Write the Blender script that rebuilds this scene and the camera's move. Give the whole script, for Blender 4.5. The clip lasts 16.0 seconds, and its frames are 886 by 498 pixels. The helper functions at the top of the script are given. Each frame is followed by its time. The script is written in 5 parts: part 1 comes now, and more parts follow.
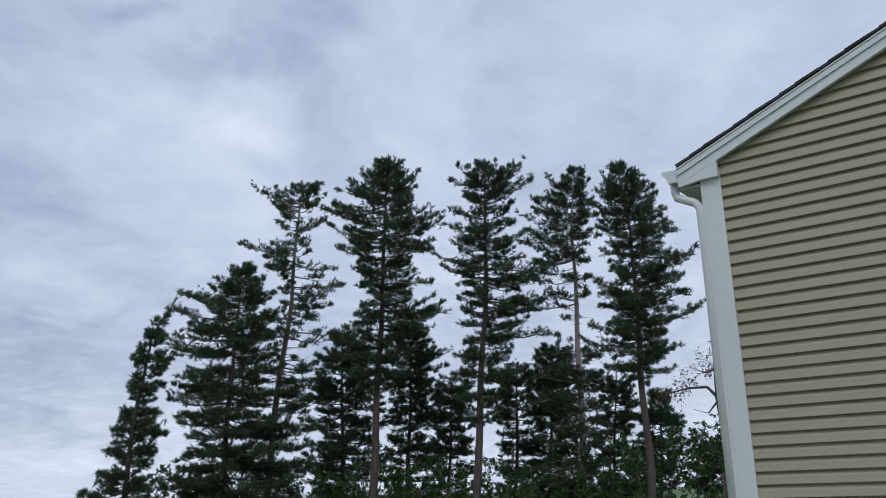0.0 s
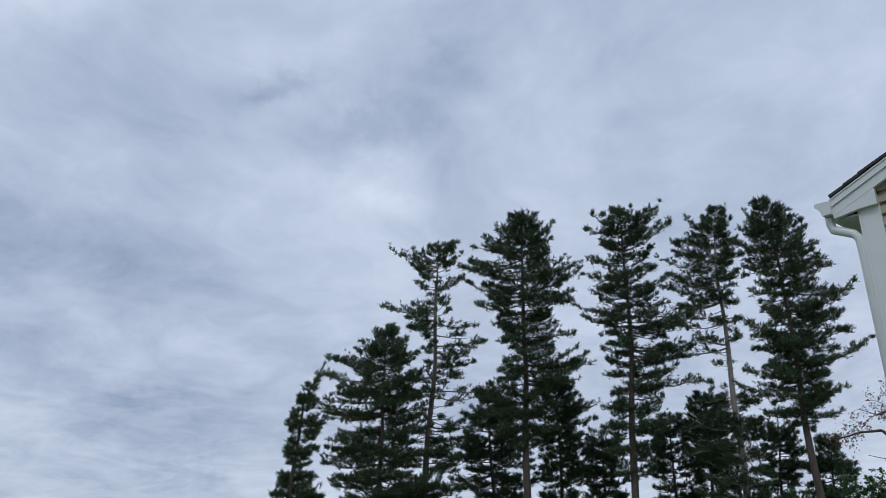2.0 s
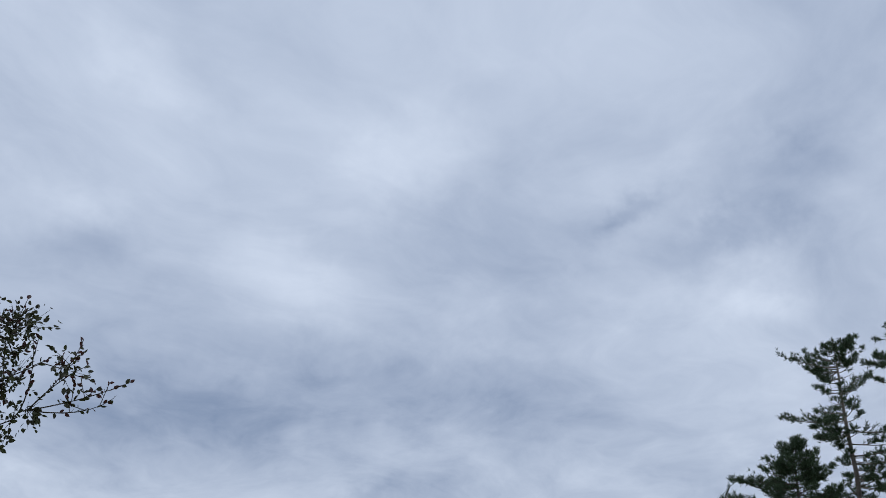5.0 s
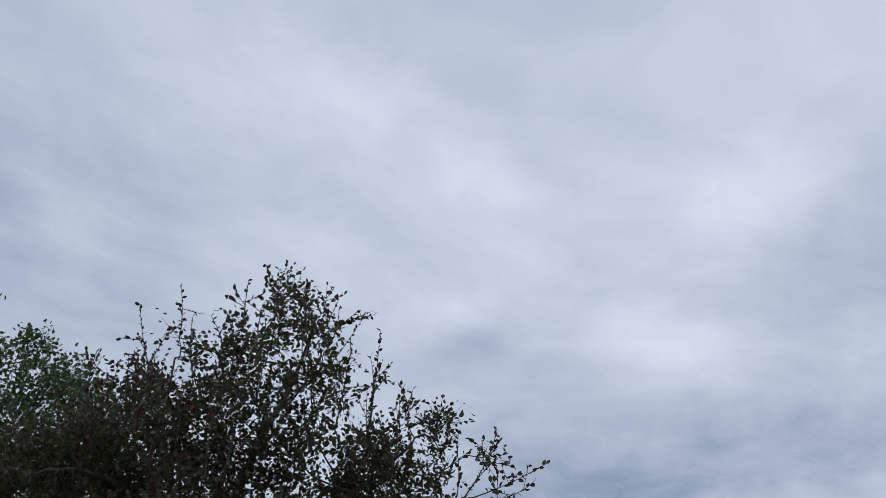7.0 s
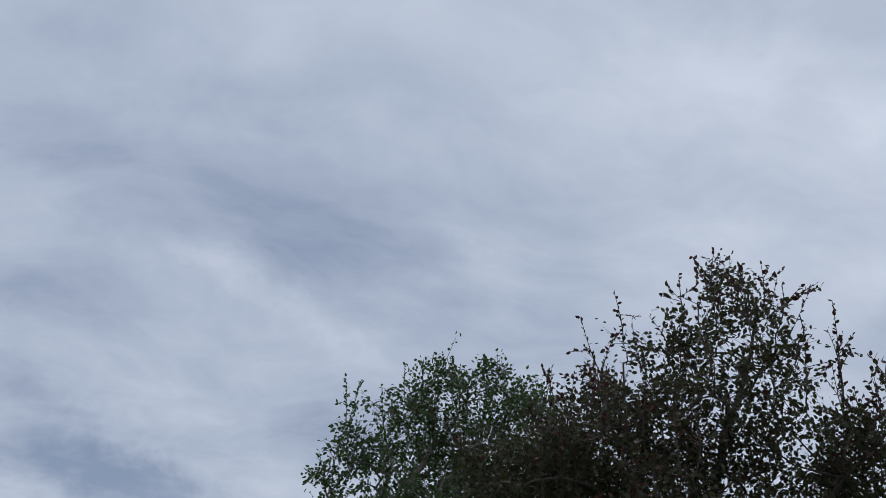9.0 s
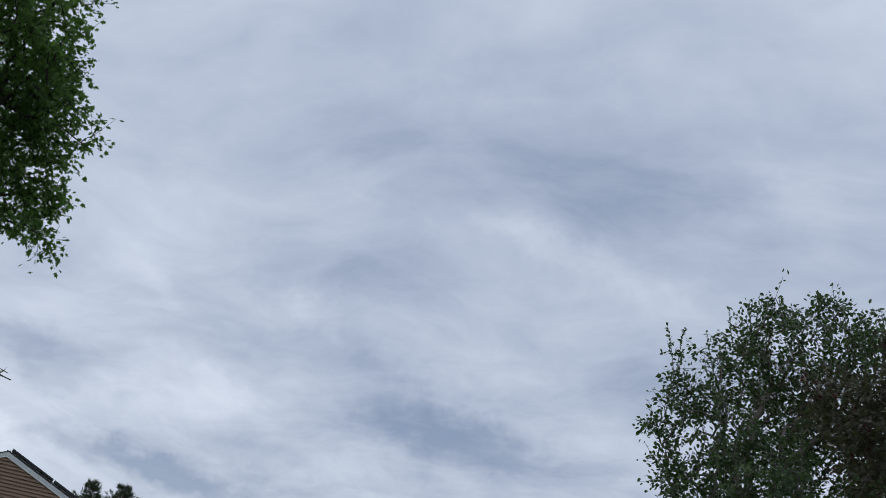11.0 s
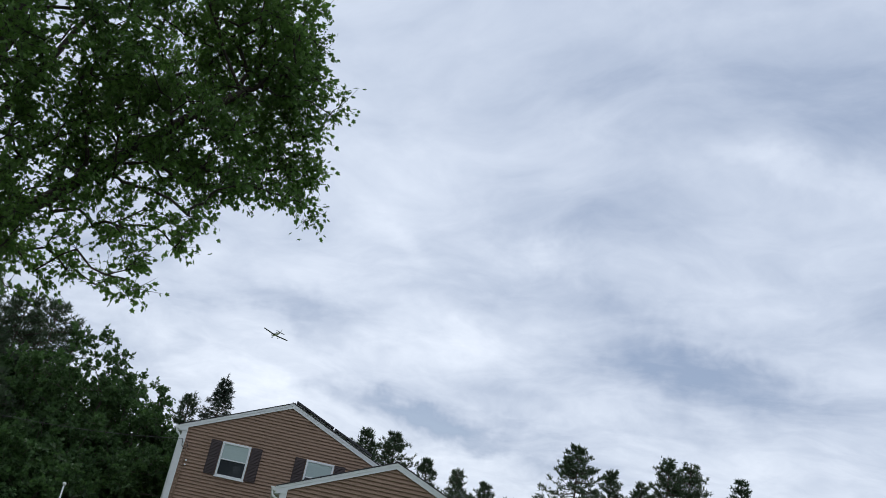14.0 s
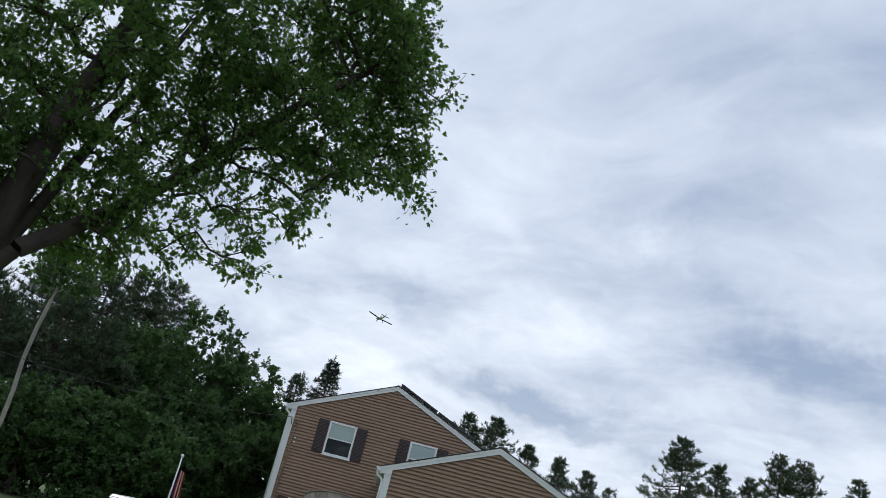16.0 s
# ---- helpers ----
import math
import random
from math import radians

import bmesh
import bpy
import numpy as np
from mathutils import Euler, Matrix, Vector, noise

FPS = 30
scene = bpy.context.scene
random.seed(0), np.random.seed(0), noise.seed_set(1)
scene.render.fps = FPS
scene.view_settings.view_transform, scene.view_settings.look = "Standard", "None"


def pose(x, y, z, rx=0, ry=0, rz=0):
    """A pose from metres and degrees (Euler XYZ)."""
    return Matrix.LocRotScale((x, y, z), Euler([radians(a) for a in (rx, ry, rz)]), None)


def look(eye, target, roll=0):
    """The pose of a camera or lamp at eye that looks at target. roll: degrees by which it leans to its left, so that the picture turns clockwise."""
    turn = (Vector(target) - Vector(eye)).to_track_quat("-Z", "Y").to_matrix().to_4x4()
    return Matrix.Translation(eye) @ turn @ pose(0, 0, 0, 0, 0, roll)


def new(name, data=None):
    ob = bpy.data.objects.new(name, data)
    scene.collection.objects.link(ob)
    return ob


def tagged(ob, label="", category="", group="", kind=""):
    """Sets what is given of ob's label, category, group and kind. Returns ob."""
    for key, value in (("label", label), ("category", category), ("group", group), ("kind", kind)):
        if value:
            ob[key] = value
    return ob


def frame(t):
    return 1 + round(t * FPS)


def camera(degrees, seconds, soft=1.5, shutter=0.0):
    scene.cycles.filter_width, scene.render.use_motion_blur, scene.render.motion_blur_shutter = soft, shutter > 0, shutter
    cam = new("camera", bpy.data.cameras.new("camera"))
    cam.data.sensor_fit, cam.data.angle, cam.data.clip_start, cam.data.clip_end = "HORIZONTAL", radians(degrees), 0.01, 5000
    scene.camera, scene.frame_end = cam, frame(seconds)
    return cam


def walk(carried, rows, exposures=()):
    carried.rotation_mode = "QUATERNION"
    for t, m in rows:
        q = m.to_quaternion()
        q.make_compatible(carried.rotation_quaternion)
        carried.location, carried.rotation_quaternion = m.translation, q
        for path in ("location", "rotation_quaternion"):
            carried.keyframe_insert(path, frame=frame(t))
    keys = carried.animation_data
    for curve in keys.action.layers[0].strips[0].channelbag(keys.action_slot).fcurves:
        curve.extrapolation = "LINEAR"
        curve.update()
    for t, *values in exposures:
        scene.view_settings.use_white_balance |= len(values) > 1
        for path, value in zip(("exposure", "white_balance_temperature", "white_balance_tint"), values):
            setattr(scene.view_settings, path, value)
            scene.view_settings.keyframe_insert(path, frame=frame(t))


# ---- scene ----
cam = camera(53.8, 16.0, soft=0.85)
walk(cam, [
    (0.0, pose(0.002, 0.258, 1.753, 105.64, 1.63, 0.45)),
    (0.5, pose(-0.008, 0.258, 1.753, 106.30, 1.64, 2.38)),
    (1.0, pose(-0.018, 0.257, 1.753, 107.06, 1.85, 4.52)),
    (1.5, pose(-0.031, 0.256, 1.753, 108.29, 2.15, 7.15)),
    (2.0, pose(-0.044, 0.255, 1.752, 109.57, 2.50, 10.11)),
    (2.5, pose(-0.059, 0.252, 1.751, 110.81, 2.71, 13.24)),
    (3.0, pose(-0.074, 0.249, 1.750, 112.41, 2.77, 16.65)),
    (3.2, pose(-0.080, 0.248, 1.749, 113.02, 2.66, 18.13)),
    (5.3, pose(-0.162, 0.215, 1.733, 119.64, 1.31, 38.91)),
    (5.5, pose(-0.170, 0.210, 1.730, 120.21, 1.18, 41.22)),
    (6.0, pose(-0.190, 0.197, 1.723, 121.52, 0.90, 47.49)),
    (6.5, pose(-0.210, 0.181, 1.714, 122.79, 0.26, 54.34)),
    (7.0, pose(-0.230, 0.162, 1.704, 123.63, -0.12, 61.72)),
    (7.5, pose(-0.250, 0.139, 1.691, 123.98, -0.89, 69.67)),
    (8.0, pose(-0.266, 0.114, 1.677, 123.94, -2.08, 77.20)),
    (8.5, pose(-0.280, 0.089, 1.662, 123.58, -3.33, 84.21)),
    (9.0, pose(-0.289, 0.065, 1.648, 122.91, -4.45, 90.31)),
    (9.5, pose(-0.296, 0.039, 1.633, 121.84, -5.50, 96.22)),
    (10.0, pose(-0.299, 0.013, 1.618, 120.55, -6.62, 101.73)),
    (10.2, pose(-0.300, 0.003, 1.612, 120.00, -7.26, 103.67)),
    (12.3, pose(-0.289, -0.074, 1.566, 114.59, -8.71, 119.06)),
    (12.5, pose(-0.287, -0.079, 1.563, 114.10, -8.65, 120.12)),
    (13.0, pose(-0.282, -0.092, 1.555, 113.11, -9.13, 122.66)),
    (13.5, pose(-0.276, -0.105, 1.547, 112.26, -10.00, 124.99)),
    (14.0, pose(-0.271, -0.115, 1.541, 111.54, -10.79, 126.91)),
    (14.5, pose(-0.266, -0.123, 1.536, 111.09, -11.45, 128.41)),
    (15.0, pose(-0.261, -0.130, 1.531, 110.74, -12.33, 129.71)),
    (15.5, pose(-0.255, -0.139, 1.526, 110.10, -13.01, 131.37)),
    (16.0, pose(-0.248, -0.148, 1.520, 109.30, -13.71, 133.21)),
], exposures=[(0.0, 0.10, 6280, 10), (3.0, -0.07, 6250, 10), (5.5, -0.06, 6350, 10), (7.0, 0.03, 6600, 10), (9.0, -0.08, 6550, 10), (10.0, -0.05, 6550, 10), (12.5, 0.22, 6640, 10), (16.0, 0.44, 6740, 9)])

# ---- world and light ----
def at(az, el, d):
    """A place d metres away over the ground, az degrees to the left of the first view and el degrees up."""
    a = radians(az)
    return Vector((-d * math.sin(a), d * math.cos(a), 1.76 - 0.0018 * max(az, 0) + (d - 0.29) * math.tan(radians(el))))


def heading(az, el):
    a, e = radians(az), radians(el)
    return (-math.sin(a) * math.cos(e), math.cos(a) * math.cos(e), math.sin(e))


world = bpy.data.worlds.new("overcast_sky")
scene.world = world
world.use_nodes = True
wn, wl = world.node_tree.nodes, world.node_tree.links
wn.clear()


def wmath(op, a, b=None, c=None, clamp=False):
    n = wn.new("ShaderNodeMath")
    n.operation, n.use_clamp = op, clamp
    for i, v in enumerate((a, b, c)):
        if v is None:
            continue
        if isinstance(v, (int, float)):
            n.inputs[i].default_value = v
        else:
            wl.new(v, n.inputs[i])
    return n.outputs[0]


def wvec(op, a, b):
    n = wn.new("ShaderNodeVectorMath")
    n.operation = op
    for i, v in enumerate((a, b)):
        if isinstance(v, tuple):
            n.inputs[i].default_value = v
        else:
            wl.new(v, n.inputs[i])
    return n.outputs["Value"] if op == "DOT_PRODUCT" else n.outputs[0]


def wnoise(vec, scale, detail, rough=0.55, distortion=0.0):
    n = wn.new("ShaderNodeTexNoise")
    n.inputs["Scale"].default_value, n.inputs["Detail"].default_value = scale, detail
    n.inputs["Roughness"].default_value, n.inputs["Distortion"].default_value = rough, distortion
    wl.new(vec, n.inputs["Vector"])
    return n


def wmix(fac, a, b):
    n = wn.new("ShaderNodeMix")
    n.data_type = "RGBA"
    n.inputs[0].default_value = 0.5
    wl.new(fac, n.inputs[0])
    for i, v in ((6, a), (7, b)):
        if isinstance(v, tuple):
            n.inputs[i].default_value = (*v, 1)
        else:
            wl.new(v, n.inputs[i])
    return n.outputs[2]


coord = wn.new("ShaderNodeTexCoord").outputs["Generated"]
sep = wn.new("ShaderNodeSeparateXYZ")
wl.new(coord, sep.inputs[0])
up = wmath("MAXIMUM", sep.outputs[2], 0.0)
den = wmath("ADD", up, 0.16)
comb = wn.new("ShaderNodeCombineXYZ")
wl.new(wmath("DIVIDE", sep.outputs[0], den), comb.inputs[0])
wl.new(wmath("DIVIDE", sep.outputs[1], den), comb.inputs[1])
flat = comb.outputs[0]
# slow warp of the cloud deck
warp = wnoise(flat, 1.1, 3.0)
wsub = wvec("SUBTRACT", warp.outputs["Color"], (0.5, 0.5, 0.5))
wsc = wn.new("ShaderNodeVectorMath")
wsc.operation = "SCALE"
wsc.inputs[3].default_value = 0.75
wl.new(wsub, wsc.inputs[0])
deck = wvec("ADD", flat, wsc.outputs[0])
# stretch along the wind
mapn = wn.new("ShaderNodeMapping")
mapn.inputs["Rotation"].default_value = (0, 0, radians(25))
mapn.inputs["Scale"].default_value = (1.0, 0.55, 1.0)
wl.new(deck, mapn.inputs[0])
big = wnoise(mapn.outputs[0], 1.0, 4.0, 0.5).outputs["Fac"]
mid = wnoise(mapn.outputs[0], 3.0, 7.0, 0.58).outputs["Fac"]
fine = wnoise(deck, 9.0, 5.0, 0.6).outputs["Fac"]
low = wmath("POWER", wmath("SUBTRACT", 1.0, up, clamp=True), 4.0)
grain = wmath("MULTIPLY", wmath("SUBTRACT", fine, 0.5), wmath("MULTIPLY_ADD", low, 0.32, 0.06))
tone = wmath("ADD", wmath("MULTIPLY_ADD", big, 0.42, 0.06), wmath("MULTIPLY_ADD", mid, 0.46, grain))
# direction wobble, so that single clouds get ragged edges
dirw = wnoise(coord, 7.0, 5.0, 0.6)
dsub = wvec("SUBTRACT", dirw.outputs["Color"], (0.5, 0.5, 0.5))
dsc = wn.new("ShaderNodeVectorMath")
dsc.operation = "SCALE"
dsc.inputs[3].default_value = 0.16
wl.new(dsub, dsc.inputs[0])
wob = wvec("ADD", coord, dsc.outputs[0])


def cloud_bank(az, el, wide, high, slant, gain):
    """A soft lighter or darker bank of cloud: centre, half sizes and slant in degrees."""
    c, s = math.cos(radians(slant)), math.sin(radians(slant))
    a, e = radians(az), radians(el)
    right = Vector((math.cos(a), math.sin(a), 0))
    upw = Vector((math.sin(a) * math.sin(e), -math.cos(a) * math.sin(e), math.cos(e)))
    u, v = right * c + upw * s, upw * c - right * s
    mid_dir = Vector(heading(az, el))
    du = wmath("MULTIPLY", wvec("DOT_PRODUCT", wob, tuple(u)), 1 / math.tan(radians(wide)))
    dv = wmath("MULTIPLY", wvec("DOT_PRODUCT", wob, tuple(v)), 1 / math.tan(radians(high)))
    front = wmath("GREATER_THAN", wvec("DOT_PRODUCT", coord, tuple(mid_dir)), 0.0)
    r2 = wmath("ADD", wmath("MULTIPLY", du, du), wmath("MULTIPLY", dv, dv))
    g = wmath("MULTIPLY", wmath("EXPONENT", wmath("MULTIPLY", r2, -1.0)), front)
    return wmath("MULTIPLY", g, gain)


BANKS = []
BANKS += [(20.5, 30.0, 2.9, 1.0, 2, -0.15), (13.9, 27.9, 3.9, 1.4, 3, -0.15), (8.9, 31.3, 3.4, 1.7, 5, -0.11), (38.5, 34.0, 6.8, 2.6, 28, 0.08), (37.4, 20.4, 8.5, 2.6, 0, -0.10), (40.2, 13.1, 3.8, 0.8, 6, -0.09), (29.2, 11.3, 4.1, 1.0, -3, -0.07), (22.2, 10.0, 2.7, 0.9, 1, -0.06), (38.1, 8.2, 5.8, 1.9, -6, 0.08), (12.9, 23.9, 2.5, 1.5, 1, 0.05), (12.9, 23.8, 1.3, 1.3, 4, 0.05), (24.9, 8.1, 2.9, 1.3, -10, -0.08), (23.8, 3.3, 3.8, 2.2, -6, 0.08), (22.5, 28.5, 4.0, 2.2, 15, 0.05)]
BANKS += [(61.2, 29.6, 6.9, 2.6, 18, 0.07), (46.5, 25.4, 4.7, 1.7, -15, 0.07), (38.3, 35.5, 3.6, 2.2, 24, 0.04), (54.9, 24.0, 4.4, 1.3, 28, -0.05), (48.7, 17.8, 14.2, 3.0, 5, -0.14), (25.6, 15.9, 4.2, 2.2, -11, -0.04), (57.5, 38.2, 4.5, 3.3, -43, 0.05), (46.2, 27.5, 3.8, 1.5, -24, 0.07), (61.1, 27.0, 4.6, 1.9, -11, -0.05), (86.4, 35.3, 7.1, 3.3, 6, -0.04), (68.1, 42.9, 5.4, 2.2, -18, 0.07), (60.0, 38.8, 3.0, 1.7, -1, 0.06), (71.5, 33.2, 3.4, 1.9, 11, 0.05), (89.6, 30.4, 2.7, 1.5, -14, 0.05)]
BANKS += [(58.8, 26.6, 3.5, 1.9, 19, -0.05), (107.2, 28.7, 6.1, 1.0, -18, 0.08), (89.3, 31.4, 3.1, 1.5, -13, 0.05), (111.6, 16.3, 6.9, 1.9, -13, -0.20), (122.9, 21.4, 3.2, 1.3, -6, 0.07), (129.1, 16.5, 2.7, 1.5, -12, 0.08), (125.3, 12.7, 5.5, 1.1, -0, -0.05), (98.9, 25.8, 3.3, 1.1, -11, 0.04), (123.1, 21.7, 2.6, 1.0, -1, 0.06), (132.2, 16.0, 5.2, 1.5, -14, 0.05), (140.9, 14.8, 6.2, 1.0, 2, -0.11), (128.9, 10.1, 9.6, 1.0, -5, -0.14), (140.6, 10.2, 2.8, 1.1, -5, 0.10), (134.7, 20.5, 3.0, 0.8, -29, 0.05)]
BANKS += [(126.4, 25.0, 3.3, 1.5, -5, -0.05), (138.2, 10.3, 4.1, 1.5, -12, 0.06), (133.7, 14.6, 3.9, 1.3, 3, 0.05), (127.1, 7.8, 4.4, 1.5, 2, 0.05), (132.2, 10.7, 5.7, 0.7, -5, -0.06), (128.2, 9.7, 8.5, 0.7, -10, -0.08), (147.2, 11.3, 3.2, 1.1, -8, 0.08), (116.1, 30.9, 4.6, 3.0, -24, -0.04)]
BANKS += [(35, 11, 9, 4, 0, -0.08), (100, 20, 7, 4, -10, -0.06), (112, 33, 16, 10, 0, -0.14), (26, 26, 13, 9, 0, -0.09), (84, 40, 14, 8, 0, 0.05), (112.5, 14, 7, 2.6, -22, -0.14), (120, 22, 8, 6, 0, -0.05), (28, 8, 10, 5, 0, -0.07), (100, 44, 20, 8, 0, 0.05)]
total = tone
for row in BANKS:
    total = wmath("ADD", total, cloud_bank(*row))
cover = wn.new("ShaderNodeMapRange")
cover.inputs["From Min"].default_value, cover.inputs["From Max"].default_value = 0.24, 0.76
wl.new(total, cover.inputs["Value"])
cloud = wmix(cover.outputs[0], (0.285, 0.372, 0.55), (0.94, 1.03, 1.18))
# paler towards the horizon
haze = wmath("POWER", wmath("SUBTRACT", 1.0, up, clamp=True), 7.0)
cloud = wmix(wmath("MULTIPLY", haze, 0.5), cloud, (0.83, 0.905, 0.99))
sky = wn.new("ShaderNodeTexSky")
sky.sky_type, sky.sun_disc = "NISHITA", False
sky.sun_elevation, sky.sun_rotation = radians(52), radians(200)
skyb = wn.new("ShaderNodeVectorMath")
skyb.operation = "SCALE"
skyb.inputs[3].default_value = 0.10
wl.new(sky.outputs[0], skyb.inputs[0])
clear = wn.new("ShaderNodeMapRange")
clear.inputs["From Min"].default_value, clear.inputs["From Max"].default_value = 0.36, 0.18
clear.inputs["To Max"].default_value = 0.25
wl.new(total, clear.inputs["Value"])
final = wmix(clear.outputs[0], cloud, skyb.outputs[0])
bg = wn.new("ShaderNodeBackground")
bg.inputs["Strength"].default_value = 0.80
wl.new(final, bg.inputs[0])
wo = wn.new("ShaderNodeOutputWorld")
wl.new(bg.outputs[0], wo.inputs[0])

sun = new("sun", bpy.data.lights.new("sun", "SUN"))
sun.data.energy, sun.data.angle, sun.data.color = 0.7, radians(25), (1.0, 0.97, 0.92)
sun.matrix_world = look(Vector(heading(160, 52)) * 60, (0, 0, 0))


# ---- materials ----
def material(name, colour, rough=0.7, vary=0.25, scale=6.0, bump=0.15, metal=0.0, second=None, island=0.0, piece=0.0, translucent=0.0, stretch=(1, 1, 1)):
    """A surface with grain at two scales; island and piece: variation by leaf or by object."""
    m = bpy.data.materials.new(name)
    m.use_nodes = True
    n, l = m.node_tree.nodes, m.node_tree.links
    p = n["Principled BSDF"]
    p.inputs["Roughness"].default_value, p.inputs["Metallic"].default_value = rough, metal
    tc = n.new("ShaderNodeTexCoord")
    mp = n.new("ShaderNodeMapping")
    mp.inputs["Scale"].default_value = stretch
    l.new(tc.outputs["Object"], mp.inputs[0])
    a, b = n.new("ShaderNodeTexNoise"), n.new("ShaderNodeTexNoise")
    a.inputs["Scale"].default_value, a.inputs["Detail"].default_value = scale, 6
    b.inputs["Scale"].default_value, b.inputs["Detail"].default_value = scale * 0.13, 3
    l.new(mp.outputs[0], a.inputs["Vector"]), l.new(mp.outputs[0], b.inputs["Vector"])
    add = n.new("ShaderNodeMath")
    add.operation = "ADD"
    l.new(a.outputs["Fac"], add.inputs[0]), l.new(b.outputs["Fac"], add.inputs[1])
    val = add.outputs[0]
    for amount, socket in ((island, "island"), (piece, "piece")):
        if amount:
            src = n.new("ShaderNodeNewGeometry").outputs["Random Per Island"] if socket == "island" else n.new("ShaderNodeObjectInfo").outputs["Random"]
            mul = n.new("ShaderNodeMath")
            mul.operation = "MULTIPLY_ADD"
            mul.inputs[1].default_value = amount
            l.new(src, mul.inputs[0])
            l.new(val, mul.inputs[2])
            val = mul.outputs[0]
    ramp = n.new("ShaderNodeMapRange")
    ramp.inputs["From Min"].default_value, ramp.inputs["From Max"].default_value = 0.6, 1.4 + island + piece
    l.new(val, ramp.inputs["Value"])
    mix = n.new("ShaderNodeMix")
    mix.data_type = "RGBA"
    c = Vector(colour)
    dark = c * (1 - vary)
    light = Vector(second) if second else c * (1 + vary)
    mix.inputs[6].default_value, mix.inputs[7].default_value = (*dark, 1), (*light, 1)
    l.new(ramp.outputs[0], mix.inputs[0])
    l.new(mix.outputs[2], p.inputs["Base Color"])
    if bump:
        bp = n.new("ShaderNodeBump")
        bp.inputs["Strength"].default_value, bp.inputs["Distance"].default_value = bump, 0.02
        l.new(a.outputs["Fac"], bp.inputs["Height"])
        l.new(bp.outputs[0], p.inputs["Normal"])
    if translucent:
        t, s = n.new("ShaderNodeBsdfTranslucent"), n.new("ShaderNodeMixShader")
        s.inputs[0].default_value = translucent
        l.new(mix.outputs[2], t.inputs[0])
        l.new(p.outputs[0], s.inputs[1]), l.new(t.outputs[0], s.inputs[2])
        l.new(s.outputs[0], n["Material Output"].inputs[0])
    return m


M_GRASS = material("lawn_grass", (0.09, 0.13, 0.045), 0.9, 0.4, 9.0, 0.5)
M_TAN = material("tan_vinyl", (0.37, 0.325, 0.24), 0.55, 0.09, 5.0, 0.05, piece=0.3, stretch=(0.6, 6, 6))
M_BROWN = material("brown_vinyl", (0.275, 0.178, 0.122), 0.6, 0.10, 5.0, 0.05, piece=0.4, stretch=(0.6, 6, 6))
M_TRIM = material("white_trim", (0.72, 0.74, 0.74), 0.45, 0.05, 4.0, 0.03)
M_GUTTER = material("white_aluminium", (0.70, 0.72, 0.71), 0.35, 0.06, 3.0, 0.02)
M_SOFFIT = material("vented_soffit", (0.55, 0.57, 0.56), 0.6, 0.06, 20.0, 0.1)
M_SHINGLE = material("asphalt_shingle", (0.055, 0.052, 0.055), 0.95, 0.4, 60.0, 0.4, piece=0.6)
M_SHUTTER = material("dark_shutter", (0.035, 0.02, 0.019), 0.5, 0.15, 12.0, 0.05)
M_GLASS = material("window_glass", (0.03, 0.035, 0.04), 0.06, 0.1, 2.0, 0.0)
M_BLIND = material("pale_blind", (0.38, 0.47, 0.45), 0.7, 0.06, 30.0, 0.1, stretch=(0.1, 0.1, 4))
M_PANEL = material("solar_panel", (0.012, 0.013, 0.02), 0.2, 0.2, 3.0, 0.0)
M_SHAKE = material("weathered_shake", (0.38, 0.33, 0.29), 0.9, 0.35, 10.0, 0.3, piece=0.8)
M_PINEBARK = material("pine_bark", (0.085, 0.068, 0.058), 0.95, 0.45, 9.0, 0.8, stretch=(1, 1, 0.3))
M_GREYBARK = material("grey_bark", (0.16, 0.14, 0.12), 0.95, 0.4, 10.0, 0.7, stretch=(1, 1, 0.3))
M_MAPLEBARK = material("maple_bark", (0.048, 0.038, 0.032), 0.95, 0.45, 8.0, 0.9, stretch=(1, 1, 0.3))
M_PALEBARK = material("pale_bark", (0.28, 0.26, 0.23), 0.9, 0.4, 9.0, 0.5, stretch=(1, 1, 0.3))
M_NEEDLE = material("pine_needles", (0.042, 0.078, 0.042), 0.65, 0.45, 0.6, 0.0, second=(0.095, 0.145, 0.07), island=0.8, translucent=0.2)
M_SPRUCE = material("spruce_needles", (0.035, 0.06, 0.042), 0.7, 0.5, 0.6, 0.0, second=(0.07, 0.10, 0.065), island=0.8, translucent=0.15)
M_MAPLE = material("maple_leaf", (0.062, 0.150, 0.034), 0.45, 0.45, 0.8, 0.0, second=(0.165, 0.31, 0.07), island=0.9, translucent=0.6)
M_PLUM = material("plum_leaf", (0.060, 0.045, 0.034), 0.5, 0.45, 1.2, 0.0, second=(0.095, 0.105, 0.045), island=0.9, translucent=0.42)
M_PLUMTIP = material("plum_young_leaf", (0.085, 0.030, 0.028), 0.45, 0.4, 1.2, 0.0, second=(0.13, 0.05, 0.045), island=0.9, translucent=0.35)
M_GREENLEAF = material("green_leaf", (0.055, 0.105, 0.036), 0.5, 0.45, 0.8, 0.0, second=(0.11, 0.18, 0.06), island=0.9, translucent=0.35)
M_WOODS = material("woods_leaf", (0.038, 0.105, 0.032), 0.6, 0.5, 0.35, 0.0, second=(0.11, 0.215, 0.06), island=0.9, translucent=0.45)
M_DEADLEAF = material("dead_leaf", (0.16, 0.085, 0.06), 0.8, 0.4, 1.0, 0.0, island=0.9, translucent=0.2)
M_AIRFRAME = material("aircraft_paint", (0.62, 0.62, 0.60), 0.35, 0.06, 2.0, 0.0)
M_AIRDARK = material("aircraft_dark_paint", (0.05, 0.05, 0.06), 0.35, 0.1, 2.0, 0.0)
